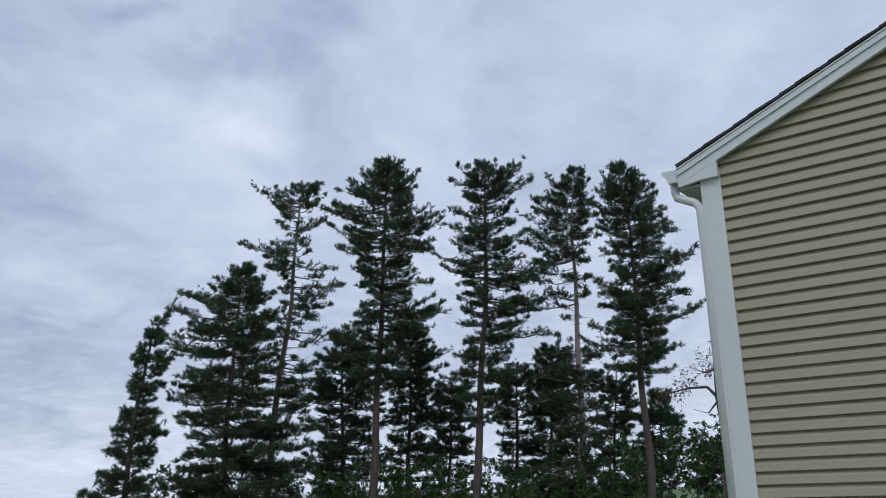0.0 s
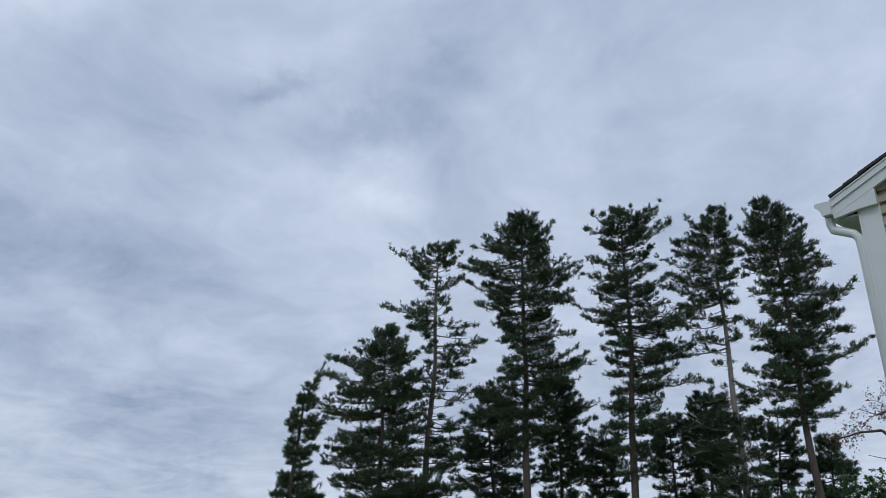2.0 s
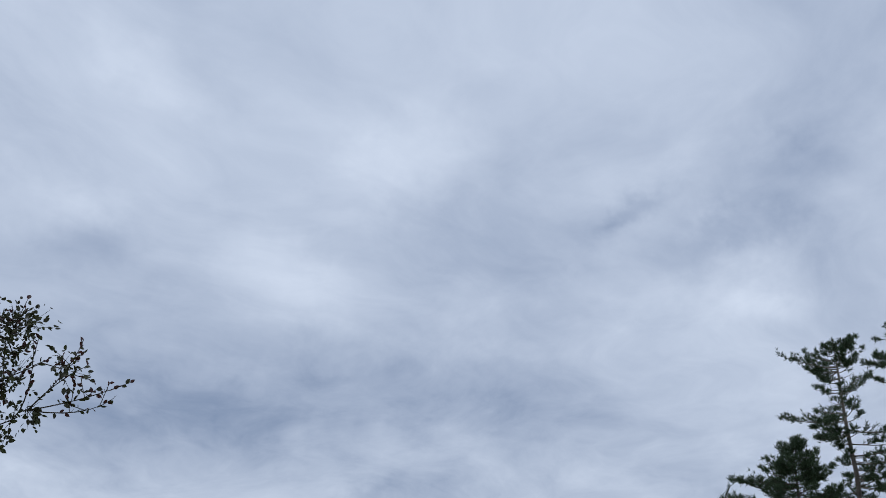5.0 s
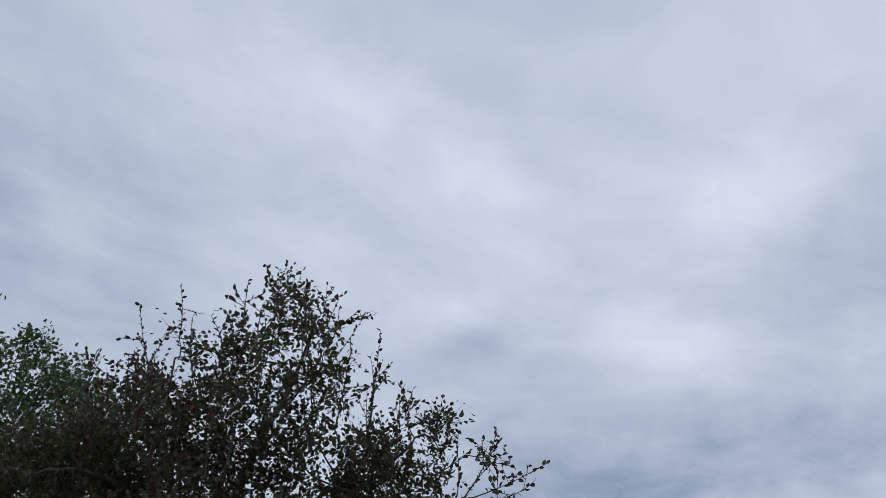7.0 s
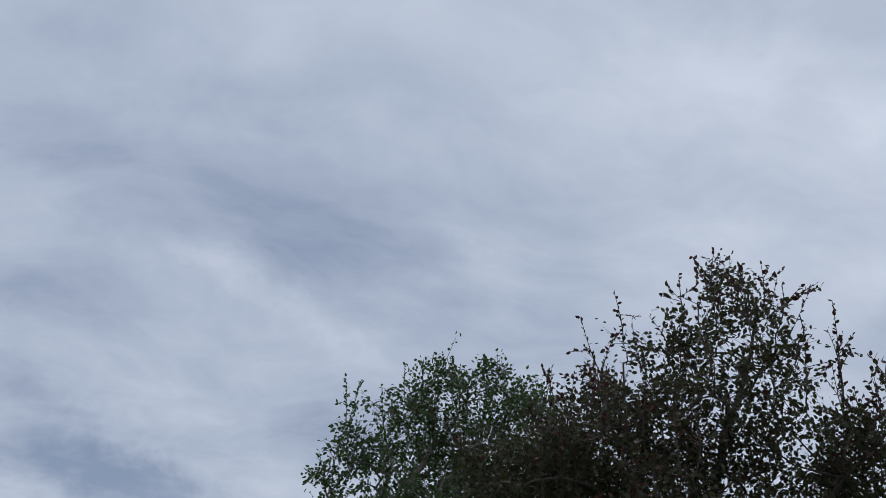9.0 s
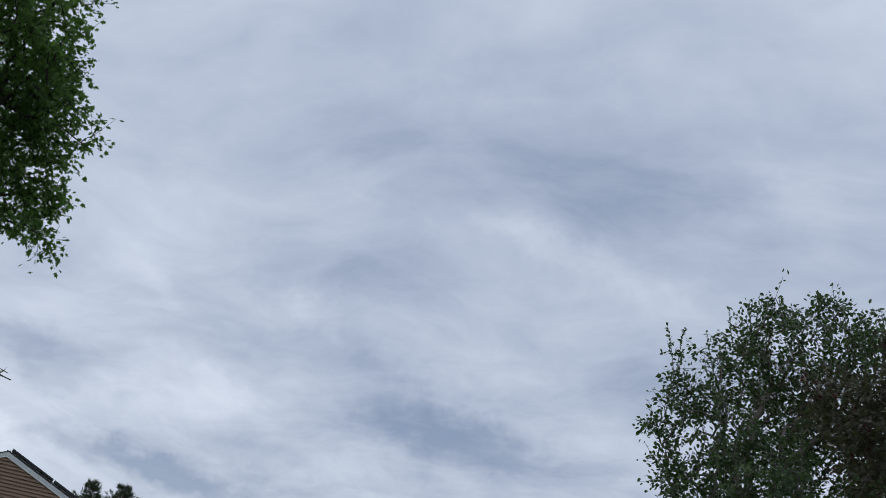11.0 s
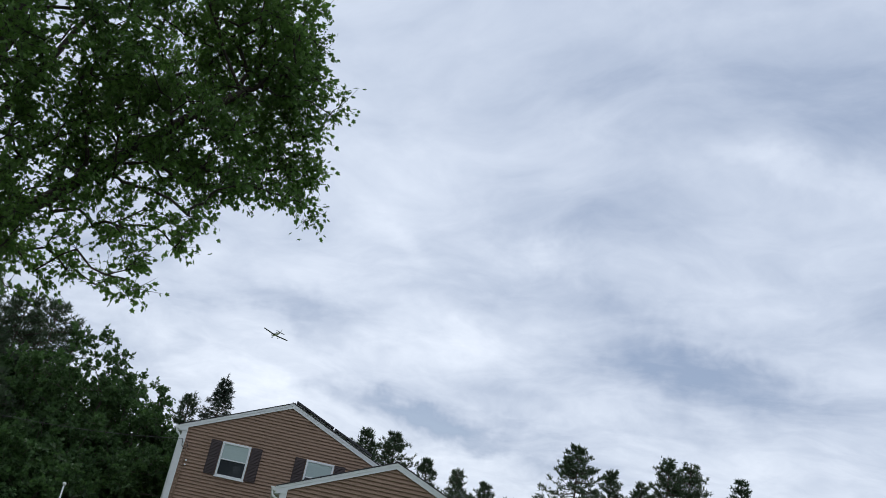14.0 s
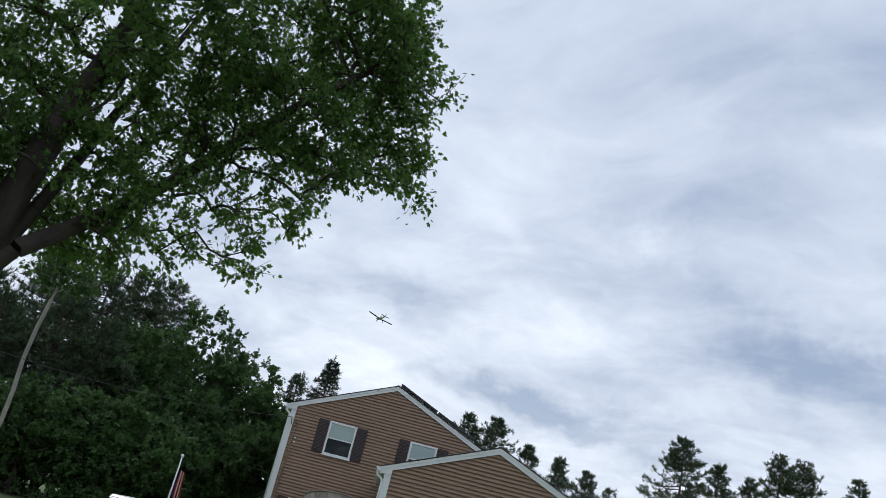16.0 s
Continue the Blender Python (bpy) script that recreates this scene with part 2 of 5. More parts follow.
M_CABLE = material("black_cable", (0.03, 0.03, 0.03), 0.6, 0.2, 20.0, 0.0)
M_CARPAINT = material("white_car_paint", (0.75, 0.76, 0.77), 0.25, 0.03, 3.0, 0.0)
M_CARGLASS = material("tinted_car_glass", (0.015, 0.017, 0.02), 0.05, 0.1, 3.0, 0.0)
M_RUBBER = material("tyre_rubber", (0.02, 0.02, 0.02), 0.9, 0.2, 20.0, 0.1)
M_FLAGRED = material("red_flag_cloth", (0.45, 0.03, 0.04), 0.85, 0.15, 20.0, 0.1)
M_FLAGWHITE = material("white_flag_cloth", (0.7, 0.68, 0.66), 0.85, 0.08, 20.0, 0.1)
M_FLAGBLUE = material("blue_flag_cloth", (0.03, 0.04, 0.16), 0.85, 0.15, 20.0, 0.1)
M_FLAGYELLOW = material("yellow_flag_cloth", (0.62, 0.42, 0.03), 0.85, 0.12, 20.0, 0.1)
M_CONCRETE = material("concrete", (0.35, 0.34, 0.32), 0.9, 0.2, 12.0, 0.3)


# ---- mesh helpers ----
def part(name, bm, mat, parent=None, label=""):
    me = bpy.data.meshes.new(name)
    bm.to_mesh(me)
    bm.free()
    me.materials.append(mat)
    ob = new(name, me)
    ob.parent = parent
    return tagged(ob, label)


def thing(name, m, label, category, group="", kind=""):
    ob = new(name)
    ob.matrix_world = m
    return tagged(ob, label, category, group, kind)


def box(bm, x0, x1, y0, y1, z0, z1, bevel=0.0):
    vs = [bm.verts.new((x, y, z)) for x in (x0, x1) for y in (y0, y1) for z in (z0, z1)]
    fs = [bm.faces.new([vs[i] for i in f]) for f in ((0, 1, 3, 2), (4, 6, 7, 5), (0, 4, 5, 1), (2, 3, 7, 6), (0, 2, 6, 4), (1, 5, 7, 3))]
    if bevel:
        bmesh.ops.bevel(bm, geom=list({e for f in fs for e in f.edges}), offset=bevel, segments=2, affect="EDGES", profile=0.5)
    return bm


def prism(bm, outline, y0, y1):
    """An outline in x and z, drawn out along y."""
    a = [bm.verts.new((x, y0, z)) for x, z in outline]
    b = [bm.verts.new((x, y1, z)) for x, z in outline]
    n = len(outline)
    bm.faces.new(a), bm.faces.new(b[::-1])
    for i in range(n):
        bm.faces.new((a[i], b[i], b[(i + 1) % n], a[(i + 1) % n]))
    bmesh.ops.recalc_face_normals(bm, faces=bm.faces)
    return bm


def pipe(bm, path, radii, sides=8):
    """A tube along a path."""
    rings = []
    path = [Vector(p) for p in path]
    for i, p in enumerate(path):
        d = (path[min(i + 1, len(path) - 1)] - path[max(i - 1, 0)]).normalized()
        u = d.cross((0, 0, 1)) if abs(d.z) < 0.95 else d.cross((1, 0, 0))
        u.normalize()
        v = d.cross(u)
        r = radii[i] if isinstance(radii, (list, tuple)) else radii
        rings.append([bm.verts.new(p + (u * math.cos(k * math.tau / sides) + v * math.sin(k * math.tau / sides)) * r) for k in range(sides)])
    for a, b in zip(rings, rings[1:]):
        for k in range(sides):
            f = bm.faces.new((a[k], a[(k + 1) % sides], b[(k + 1) % sides], b[k]))
            f.smooth = True
    bm.faces.new(rings[0][::-1]), bm.faces.new(rings[-1])
    bmesh.ops.recalc_face_normals(bm, faces=bm.faces)
    return bm


def fast(name, verts, faces, mat, parent, label="", smooth=False):
    """One mesh object from arrays: verts (n, 3), faces (m, k)."""
    me = bpy.data.meshes.new(name)
    m, k = faces.shape
    me.vertices.add(len(verts)), me.loops.add(m * k), me.polygons.add(m)
    me.vertices.foreach_set("co", verts.astype(np.float32).ravel())
    me.loops.foreach_set("vertex_index", faces.astype(np.int32).ravel())
    me.polygons.foreach_set("loop_start", np.arange(0, m * k, k, dtype=np.int32))
    me.polygons.foreach_set("use_smooth", np.full(m, smooth))
    me.update(calc_edges=True)
    me.materials.append(mat)
    ob = new(name, me)
    ob.parent = parent
    return tagged(ob, label)


def unit(v):
    return v / (np.linalg.norm(v, axis=-1, keepdims=True) + 1e-9)


def tubes(segs, sides=5):
    """Tapered tubes for rows of (start, end, radius, radius)."""
    s = np.array([[*a, *b, r0, r1] for a, b, r0, r1 in segs], float)
    d = unit(s[:, 3:6] - s[:, :3])
    ref = np.where(np.abs(d[:, 2:3]) < 0.9, np.array([[0, 0, 1.0]]), np.array([[1.0, 0, 0]]))
    u = unit(np.cross(d, ref))
    v = np.cross(d, u)
    ang = np.arange(sides) * math.tau / sides
    ring = u[:, None] * np.cos(ang)[None, :, None] + v[:, None] * np.sin(ang)[None, :, None]
    V = np.concatenate([s[:, None, :3] + ring * s[:, None, 6:7], s[:, None, 3:6] + ring * s[:, None, 7:8]], 1).reshape(-1, 3)
    k = np.arange(sides)
    q = np.stack([k, (k + 1) % sides, sides + (k + 1) % sides, sides + k], 1)
    F = (np.arange(len(s))[:, None, None] * 2 * sides + q[None]).reshape(-1, 4)
    return V, F


OVATE = (np.array([(0, 0, 0), (0.28, 0.29, 0.07), (0.66, 0.26, 0.06), (1, 0, -0.06), (0.66, -0.26, 0.06), (0.28, -0.29, 0.07), (0.5, 0, 0)]),
         np.array([(0, 6, 1), (1, 6, 2), (2, 6, 3), (3, 6, 4), (4, 6, 5), (5, 6, 0)]))
LOBED = (np.array([(0, 0, 0), (0.08, 0.40, -0.08), (0.32, 0.25, 0.02), (0.62, 0.44, -0.12), (0.60, 0.20, 0.0), (1.0, 0, -0.2), (0.60, -0.20, 0.0), (0.62, -0.44, -0.12), (0.32, -0.25, 0.02), (0.08, -0.40, -0.08)]),
         np.array([(0, i + 1, i) for i in range(1, 9)]))
CLUMP = (np.array([(0, 0, 0), (0.5, 0.38, 0.1), (1, 0.08, -0.05), (0.55, -0.36, 0.08)]), np.array([(0, 2, 1), (0, 3, 2)]))


def leaves(pos, along, size, shape, rng, droop=0.3, lay=0.6):
    """Leaves at pos that point along; lay: how far they lie flat."""
    n = len(pos)
    d = unit(along + rng.normal(0, 0.45, (n, 3)) + np.array([0, 0, -droop]))
    nor = unit(rng.normal(0, 1 - lay, (n, 3)) + np.array([0, 0, lay]))
    side = unit(np.cross(nor, d))
    nor = np.cross(d, side)
    T, F = shape
    s = (size * rng.uniform(0.65, 1.25, n))[:, None, None]
    V = pos[:, None] + s * (T[None, :, 0:1] * d[:, None] + T[None, :, 1:2] * side[:, None] + T[None, :, 2:3] * nor[:, None])
    return V.reshape(-1, 3), (np.arange(n)[:, None, None] * len(T) + F[None]).reshape(-1, 3)


def skeleton_tree(points, roots, rng, wander=0.12, scaffold=()):
    """Joins crown points to the nearest wood, from the fork outwards. Returns nodes, parents."""
    nodes, parent = [np.array(r, float) for r in roots], [max(i - 1, -1) for i in range(len(roots))]
    start = nodes[-1]
    trunk_end = len(nodes) - 1
    for limb in scaffold:
        prev = min(range(2, trunk_end + 1), key=lambda i: np.linalg.norm(nodes[i] - np.array(limb[0], float)) + 0.02 * (trunk_end - i))
        for p in limb:
            nodes.append(np.array(p, float))
            parent.append(prev)
            prev = len(nodes) - 1
    order = np.argsort(np.linalg.norm(points - start, axis=1))
    arr = np.zeros((len(nodes) + 2 * len(points), 3))
    cost = np.zeros(len(arr))
    arr[:len(nodes)] = nodes
    count = len(nodes)
    for i in range(count):
        cost[i] = 0.0 if i == 0 else cost[parent[i]] + 0.25 * np.linalg.norm(arr[i] - arr[parent[i]])
    ends = []
    for i in order:
        p = points[i]
        d = np.linalg.norm(arr[:count] - p, axis=1)
        below = np.maximum(arr[:count, 2] - p[2] - 0.2, 0)
        j = int(np.argmin(d + 0.18 * cost[:count] + 0.8 * below))
        q = arr[j]
        midp = (q + p) / 2 + rng.normal(0, wander * d[j], 3) * 0.6 + np.array([0, 0, 0.06 * d[j]])
        arr[count], cost[count] = midp, cost[j] + d[j] / 2
        parent.append(j)
        arr[count + 1], cost[count + 1] = p, cost[j] + d[j]
        parent.append(count)
        count += 2
        ends.append(count - 1)
    return arr[:count], np.array(parent), np.array(ends)


def broadleaf(name, label, base, fork, lobes, clusters, per, leaf, shape, leafmat, barkmat, seed, r_tip=0.006, spread=0.3, shoots=(), shoot_len=0.5, tipmat=None, group="", droop=0.3, twig=0.25, inner=0.45, scaffold=(), fat=0.47, auto=0, auto_len=0.35, limb_r=(), lay=0.6, sub=0, trunk_r=0.0, twig_leaves=7):
    """A broadleaved tree: trunk to a fork, limbs grown to crown points in the lobes, twigs with single leaves."""
    rng = np.random.default_rng(seed)
    top = thing(name, Matrix.Translation(base), label, "tree", group)
    o = np.array(base, float)
    if sub:
        # each lobe breaks up into smaller domes of leaf
        small = []
        for c, r in lobes:
            for dv in unit(rng.normal(0, 1, (sub, 3)) + np.array([0, 0, 0.25])):
                k = rng.uniform(0.26, 0.46)
                small.append((Vector(c) + Vector(dv) * (r * (1.0 - k * 0.8)), r * k))
        lobes = small
    vol = np.array([r ** 2.2 for _, r in lobes])
    pick = rng.choice(len(lobes), clusters, p=vol / vol.sum())
    cen = np.array([tuple(c) for c, _ in lobes])[pick] - o
    rad = np.array([r for _, r in lobes])[pick]
    dirs = unit(rng.normal(0, 1, (clusters, 3)))
    pts = cen + dirs * (rad * rng.uniform(inner, 1.0, clusters) ** 0.8)[:, None]
    f = np.array(fork, float) - o
    n_tr = 6
    roots = [f * (i / n_tr) + np.array([0.06 * math.sin(i * 1.3 + seed), 0.06 * math.cos(i * 1.9 + seed), 0]) * (0 < i) for i in range(n_tr + 1)]
    arr, parent, ends = skeleton_tree(pts, roots, rng, 0.12, [[np.array(tuple(p)) - o for p in limb] for limb in scaffold])
    load = np.zeros(len(arr))
    load[ends] = 1
    for i in range(len(arr) - 1, 0, -1):
        load[parent[i]] += load[i]
    rr = r_tip * np.maximum(load, 1) ** fat
    rr[:n_tr + 1] = np.maximum(rr[:n_tr + 1], trunk_r * np.linspace(1.15, 0.92, n_tr + 1))
    k0 = n_tr + 1
    for limb, (ra, rb) in zip(scaffold, limb_r):
        for i in range(len(limb)):
            rr[k0 + i] = max(rr[k0 + i], ra + (rb - ra) * i / max(len(limb) - 1, 1))
        k0 += len(limb)
    trunk = [(arr[parent[i]], arr[i], rr[max(parent[i], 1)] * (1.25 if i == 1 else 1.0), rr[i]) for i in range(1, n_tr + 1)]
    limbs = [(arr[parent[i]], arr[i], min(rr[parent[i]], rr[i] * 1.35), rr[i]) for i in range(n_tr + 1, len(arr))]
    V, F = tubes(trunk, 10)
    fast("trunk", V, F, barkmat, top, smooth=True)
    # twigs
    tdir = unit(arr[ends] - arr[parent[ends]])
    n = len(ends)
    m = max(2, per // twig_leaves)
    tw0 = np.repeat(arr[ends], m, 0)
    td = unit(np.repeat(tdir, m, 0) * 0.5 + rng.normal(0, 0.7, (n * m, 3)) + np.array([0, 0, 0.15]))
    tl = twig * rng.uniform(0.5, 1.3, n * m)
    tw1 = tw0 + td * tl[:, None]
    limbs += [(a, b, r_tip * 0.6, r_tip * 0.3) for a, b in zip(tw0, tw1)]
    k = max(1, per // m)
    s = rng.uniform(0.1, 1.05, (n * m, k))
    lp = (tw0[:, None] + (tw1 - tw0)[:, None] * s[:, :, None]).reshape(-1, 3) + rng.normal(0, spread * 0.12, (n * m * k, 3))
    la = np.repeat(td, k, 0)
    LV, LF = leaves(lp, la, leaf, shape, rng, droop, lay)
    shoots = [tuple(p) for p in shoots]
    if auto:
        outer = np.argsort(-((pts - cen) / rad[:, None] @ np.array([0, 0, 0.6]) + np.linalg.norm(pts - cen, axis=1) / rad))[:int(clusters * 0.75)]
        for i in rng.choice(outer, auto, replace=False):
            tip = pts[i] + (unit(pts[i] - cen[i]) * 0.5 + np.array([0, 0, 0.75]) + rng.normal(0, 0.2, 3)) * auto_len * rng.uniform(0.5, 1.3)
            shoots.append(tuple(tip + o))
    if len(shoots):
        sv, sa = [], []
        for tip in shoots:
            tip = np.array(tuple(tip)) - o
            j = int(np.argmin(np.linalg.norm(arr - (tip - np.array([0, 0, shoot_len])), axis=1)))
            q = arr[j]
            bow = (q + tip) / 2 + rng.normal(0, 0.05, 3) + np.array([0, 0, -0.05])
            path = [(1 - u) ** 2 * q + 2 * u * (1 - u) * bow + u * u * tip for u in np.linspace(0, 1, 7)]
            limbs += [(a, b, 0.005 - 0.0005 * i, 0.0045 - 0.0005 * i) for i, (a, b) in enumerate(zip(path, path[1:]))]
            L = np.linalg.norm(tip - q)
            cnt = int(L / 0.034)
            for u in np.linspace(0.25, 1.0, cnt):
                p = (1 - u) ** 2 * q + 2 * u * (1 - u) * bow + u * u * tip
                sv.append(p)
                out = rng.normal(0, 1, 3)
                sa.append(unit(out) * 0.9 + unit(tip - q) * 0.9)
            for _ in range(3):
                u = rng.uniform(0.35, 0.8)
                p = (1 - u) ** 2 * q + 2 * u * (1 - u) * bow + u * u * tip
                e = p + unit(rng.normal(0, 1, 3) + np.array([0, 0, 0.9])) * 0.16
                limbs.append((p, e, 0.003, 0.002))
                for w in np.linspace(0.3, 1, 6):
                    sv.append(p + (e - p) * w)
                    sa.append(unit(rng.normal(0, 1, 3)) + unit(e - p))
        sv, sa = np.array(sv), np.array(sa)
        young = rng.uniform(0, 1, len(sv)) < (0.5 if tipmat else 0)
        A, B = leaves(sv[~young], sa[~young], leaf, shape, rng, 0.0, 0.35)
        LF = np.concatenate([LF, B + len(LV)])
        LV = np.concatenate([LV, A])
        if tipmat:
            A, B = leaves(sv[young], sa[young], leaf, shape, rng, 0.0, 0.35)
            tagged(fast("young_foliage", A, B, tipmat, top, "reddish young leaves on the shoots"), kind="stuff")
    V, F = tubes(limbs, 4)
    tagged(fast("branching", V, F, barkmat, top, smooth=True), kind="stuff")
    tagged(fast("foliage", LV, LF, leafmat, top), kind="stuff")
    return top


def white_pine(foot, line, rows, seed, face=None, bark=None, needles=None, label="tall eastern white pine with dark needles and open limbs", name="white_pine", gap=0.55, blade=0.19, rise=1.0, far=False, group="pines of the grove"):
    """A pine: a trunk along the line of (offset, height), whorls of limbs whose reach to either side follows the rows of
    (height, left, right, fullness), flat sprays of side twigs on every limb, and upturned tufts of needles on the twigs."""
    rng = np.random.default_rng(seed)
    bark, needles = bark or M_PINEBARK, needles or M_NEEDLE
    top = thing(name, Matrix.Translation((foot[0], foot[1], 0)), label, "pine tree", group)
    view = unit(np.array(face if face else foot, float))
    right, fwd = np.array([view[1], -view[0], 0]), np.array([view[0], view[1], 0])
    lx, lz = np.array([p[0] for p in line]), np.array([p[1] for p in line])
    height = lz[-1]
    hz = np.array([r[0] for r in rows])[::-1]
    tl, tr, tf = (np.array([r[i] for r in rows])[::-1] for i in (1, 2, 3))
    sway = rng.uniform(0, 6.28)

    def spine(z):
        return right * (np.interp(z, lz, lx) + 0.04 * math.sin(z * 0.9 + sway)) + fwd * 0.10 * math.sin(z * 0.45 + sway) + np.array([0, 0, z])

    r0 = 0.0092 * height + 0.03
    zs = np.linspace(0, height, 20)
    rad = r0 * (1 - zs / height) ** 0.75 + 0.012
    V, F = tubes([(spine(a), spine(b), ra, rb) for a, b, ra, rb in zip(zs, zs[1:], rad, rad[1:])], 9)
    fast("trunk", V, F, bark, top, smooth=True)
    limbs, twigs, tuft_p, tuft_d = [], [], [], []
    step = 0.14 if far else 0.10
    up = np.array([0, 0, 1.0])
    levels = [(float(h), 1.0) for h in hz if 0.6 < h < height - 0.1]
    z = max(hz[0] - 0.3, 0.7)
    while z < height - 0.12:
        levels.append((z, 0.90))
        z += gap * rng.uniform(0.6, 1.25) * (0.55 if z > height - 2.0 else 1.0)
    for z, share in levels:
        full = float(np.interp(z, hz, tf))
        L, R = float(np.interp(z, hz, tl)), float(np.interp(z, hz, tr))
        n = int(rng.integers(4, 7))
        turns = [rng.normal(0, 0.30), math.pi + rng.normal(0, 0.30)] + list(rng.uniform(0, math.tau, n - 1))
        deep = 0.5 * (L + R) * (0.80 if z < 0.8 * height else 0.50)
        for i, phi in enumerate(turns):
            c = math.cos(phi)
            reach = math.hypot((R if c > 0 else L) * c, deep * math.sin(phi)) - 0.08
            reach *= rng.uniform(0.95, 1.06) if share == 1.0 and i < 2 else share * rng.uniform(0.45, 1.08)
            bare = rng.uniform() > full * 1.25 + 0.1 + (0.3 if share == 1.0 and i < 2 else 0.0)
            if bare:
                reach *= rng.uniform(0.3, 0.8)
            if reach < 0.10:
                continue
            frac = z / height
            slope = (rng.normal(0.04, 0.13) + 0.55 * max(0.0, (frac - 0.68) / 0.32) ** 1.5) if rise > 0 else -0.25 + 0.5 * frac ** 3
            lift = slope * reach
            out = right * c + fwd * math.sin(phi)
            s0 = spine(min(max(z - 0.75 * lift + rng.normal(0, 0.10), 0.3), height - 0.1))
            u = np.linspace(0, 1, 8)[:, None]
            bend = rng.normal(0, 0.055 * reach, 3)
            path = s0 + out * reach * u + up * (lift * u ** 1.5 - 0.07 * reach * np.sin(u * math.pi)) + bend * np.sin(u * 2.6) + rng.normal(0, 0.018, (8, 3)) * reach * u
            rb = 0.010 + 0.011 * reach
            limbs += [(path[k], path[k + 1], rb * (1 - k / 7.5) + 0.004, rb * (1 - (k + 1) / 7.5) + 0.004) for k in range(7)]
            if bare:
                continue
            # flat sprays of side twigs
            m = max(3, int(reach / step * (0.55 + 0.45 * full)))
            us = np.sort(rng.uniform(0.03 + 0.42 * (1 - full), 1.0, m))
            j = np.minimum((us * 7).astype(int), 6)
            w = (us * 7 - j)[:, None]
            p = path[j] * (1 - w) + path[j + 1] * w
            ax = unit(path[j + 1] - path[j])
            sd = unit(np.cross(ax, up)) * np.where(np.arange(m) % 2, 1.0, -1.0)[:, None]
            tw = unit(ax * rng.uniform(0.5, 1.0, (m, 1)) + sd * rng.uniform(0.3, 1.0, (m, 1)) + up * rng.uniform(-0.08, 0.50, (m, 1)))
            ln = np.clip((0.24 + 0.30 * reach) * (1.15 - us) * rng.uniform(0.6, 1.25, m), 0.13, 0.95)[:, None]
            e = p + tw * ln
            twigs += [(a, b, 0.007, 0.004) for a, b in zip(p, e)]
            vs = (0.45, 0.75, 1.0) if far else (0.3, 0.5, 0.68, 0.85, 1.0)
            for v in vs:
                tuft_p.append(p + tw * ln * v + rng.normal(0, 0.05, (m, 3)))
                tuft_d.append(tw)
    lead = np.linspace(0.0, 0.7, 12)
    tuft_p.append(np.array([spine(height - v) for v in lead]))
    tuft_d.append(np.tile(up, (12, 1)))
    V, F = tubes(limbs, 5)
    tagged(fast("limb_framework", V, F, bark, top), kind="stuff")
    V, F = tubes(twigs, 3)
    tagged(fast("twig_framework", V, F, bark, top), kind="stuff")
    P, D = np.concatenate(tuft_p), np.concatenate(tuft_d)
    nb = 6 if far else 9
    P2 = np.repeat(P, nb, 0)
    d = unit(np.repeat(D, nb, 0) * 0.6 + rng.normal(0, 0.46, (len(P2), 3)) + up * (0.34 if rise > 0 else 0.0))
    sd = unit(np.cross(d, rng.normal(0, 1, (len(P2), 3))))
    ln = (blade * rng.uniform(0.6, 1.3, len(P2)))[:, None]
    wd = 0.068 * ln if not far else 0.095 * ln
    V = np.stack([P2 + sd * wd, P2 - sd * wd, P2 + d * ln], 1).reshape(-1, 3)
    F = np.arange(len(P2) * 3).reshape(-1, 3)
    tagged(fast("needle_foliage", V, F, needles, top), kind="stuff")
    return top


def grove_pine(y, line, rows, seed, wide=1.0, **kw):
    """A pine of the grove, whose trunk line stands in the plane y; wide: a factor on its spread."""
    x0 = line[0][0]
    rows = [(z, l * wide, r * wide, f) for z, l, r, f in rows]
    return white_pine((x0, y), [(x - x0, z) for x, z in line], rows, seed, face=(0, 1), **kw)


# ---- ground ----
gx = np.concatenate([[-4000, -1200, -400, -150], np.linspace(-80, 80, 41), [150, 400, 1200, 4000]])
GX, GY = np.meshgrid(gx, gx, indexing="ij")
GZ = 0.05 * np.sin(GX * 0.11) * np.cos(GY * 0.09) * (np.abs(GX) < 100) * (np.abs(GY) < 100) - 0.06
ng = len(gx)
gi = np.arange(ng * ng).reshape(ng, ng)
GF = np.stack([gi[:-1, :-1], gi[1:, :-1], gi[1:, 1:], gi[:-1, 1:]], -1).reshape(-1, 4)
tagged(fast("ground", np.stack([GX, GY, GZ], -1).reshape(-1, 3), GF, M_GRASS, None, smooth=True), "mown green lawn running out to the woods", "ground", kind="structure")


# ---- houses ----
def lap_board(length, course, thick=0.03, hollow=0.70):
    """One lap of vinyl siding from x = 0: a rounded butt at the foot, hollowed under the next lap."""
    bm = bmesh.new()
    out = [(0.0, 0.0), (-thick * 0.9, 0.0), (-thick, 0.003), (-thick * 0.97, 0.010), (-thick * 0.70, course * hollow), (-thick * 0.42, course * (hollow + 0.16)), (-0.004, course * (hollow + 0.30)), (-0.002, course + 0.003), (0.0, course + 0.003)]
    a = [bm.verts.new((0, y, z)) for y, z in out]
    b = [bm.verts.new((length, y, z)) for y, z in out]
    bm.faces.new(a[::-1]), bm.faces.new(b)
    for i in range(len(out)):
        bm.faces.new((a[i], a[(i + 1) % len(out)], b[(i + 1) % len(out)], b[i]))
    bmesh.ops.recalc_face_normals(bm, faces=bm.faces)
    return bm


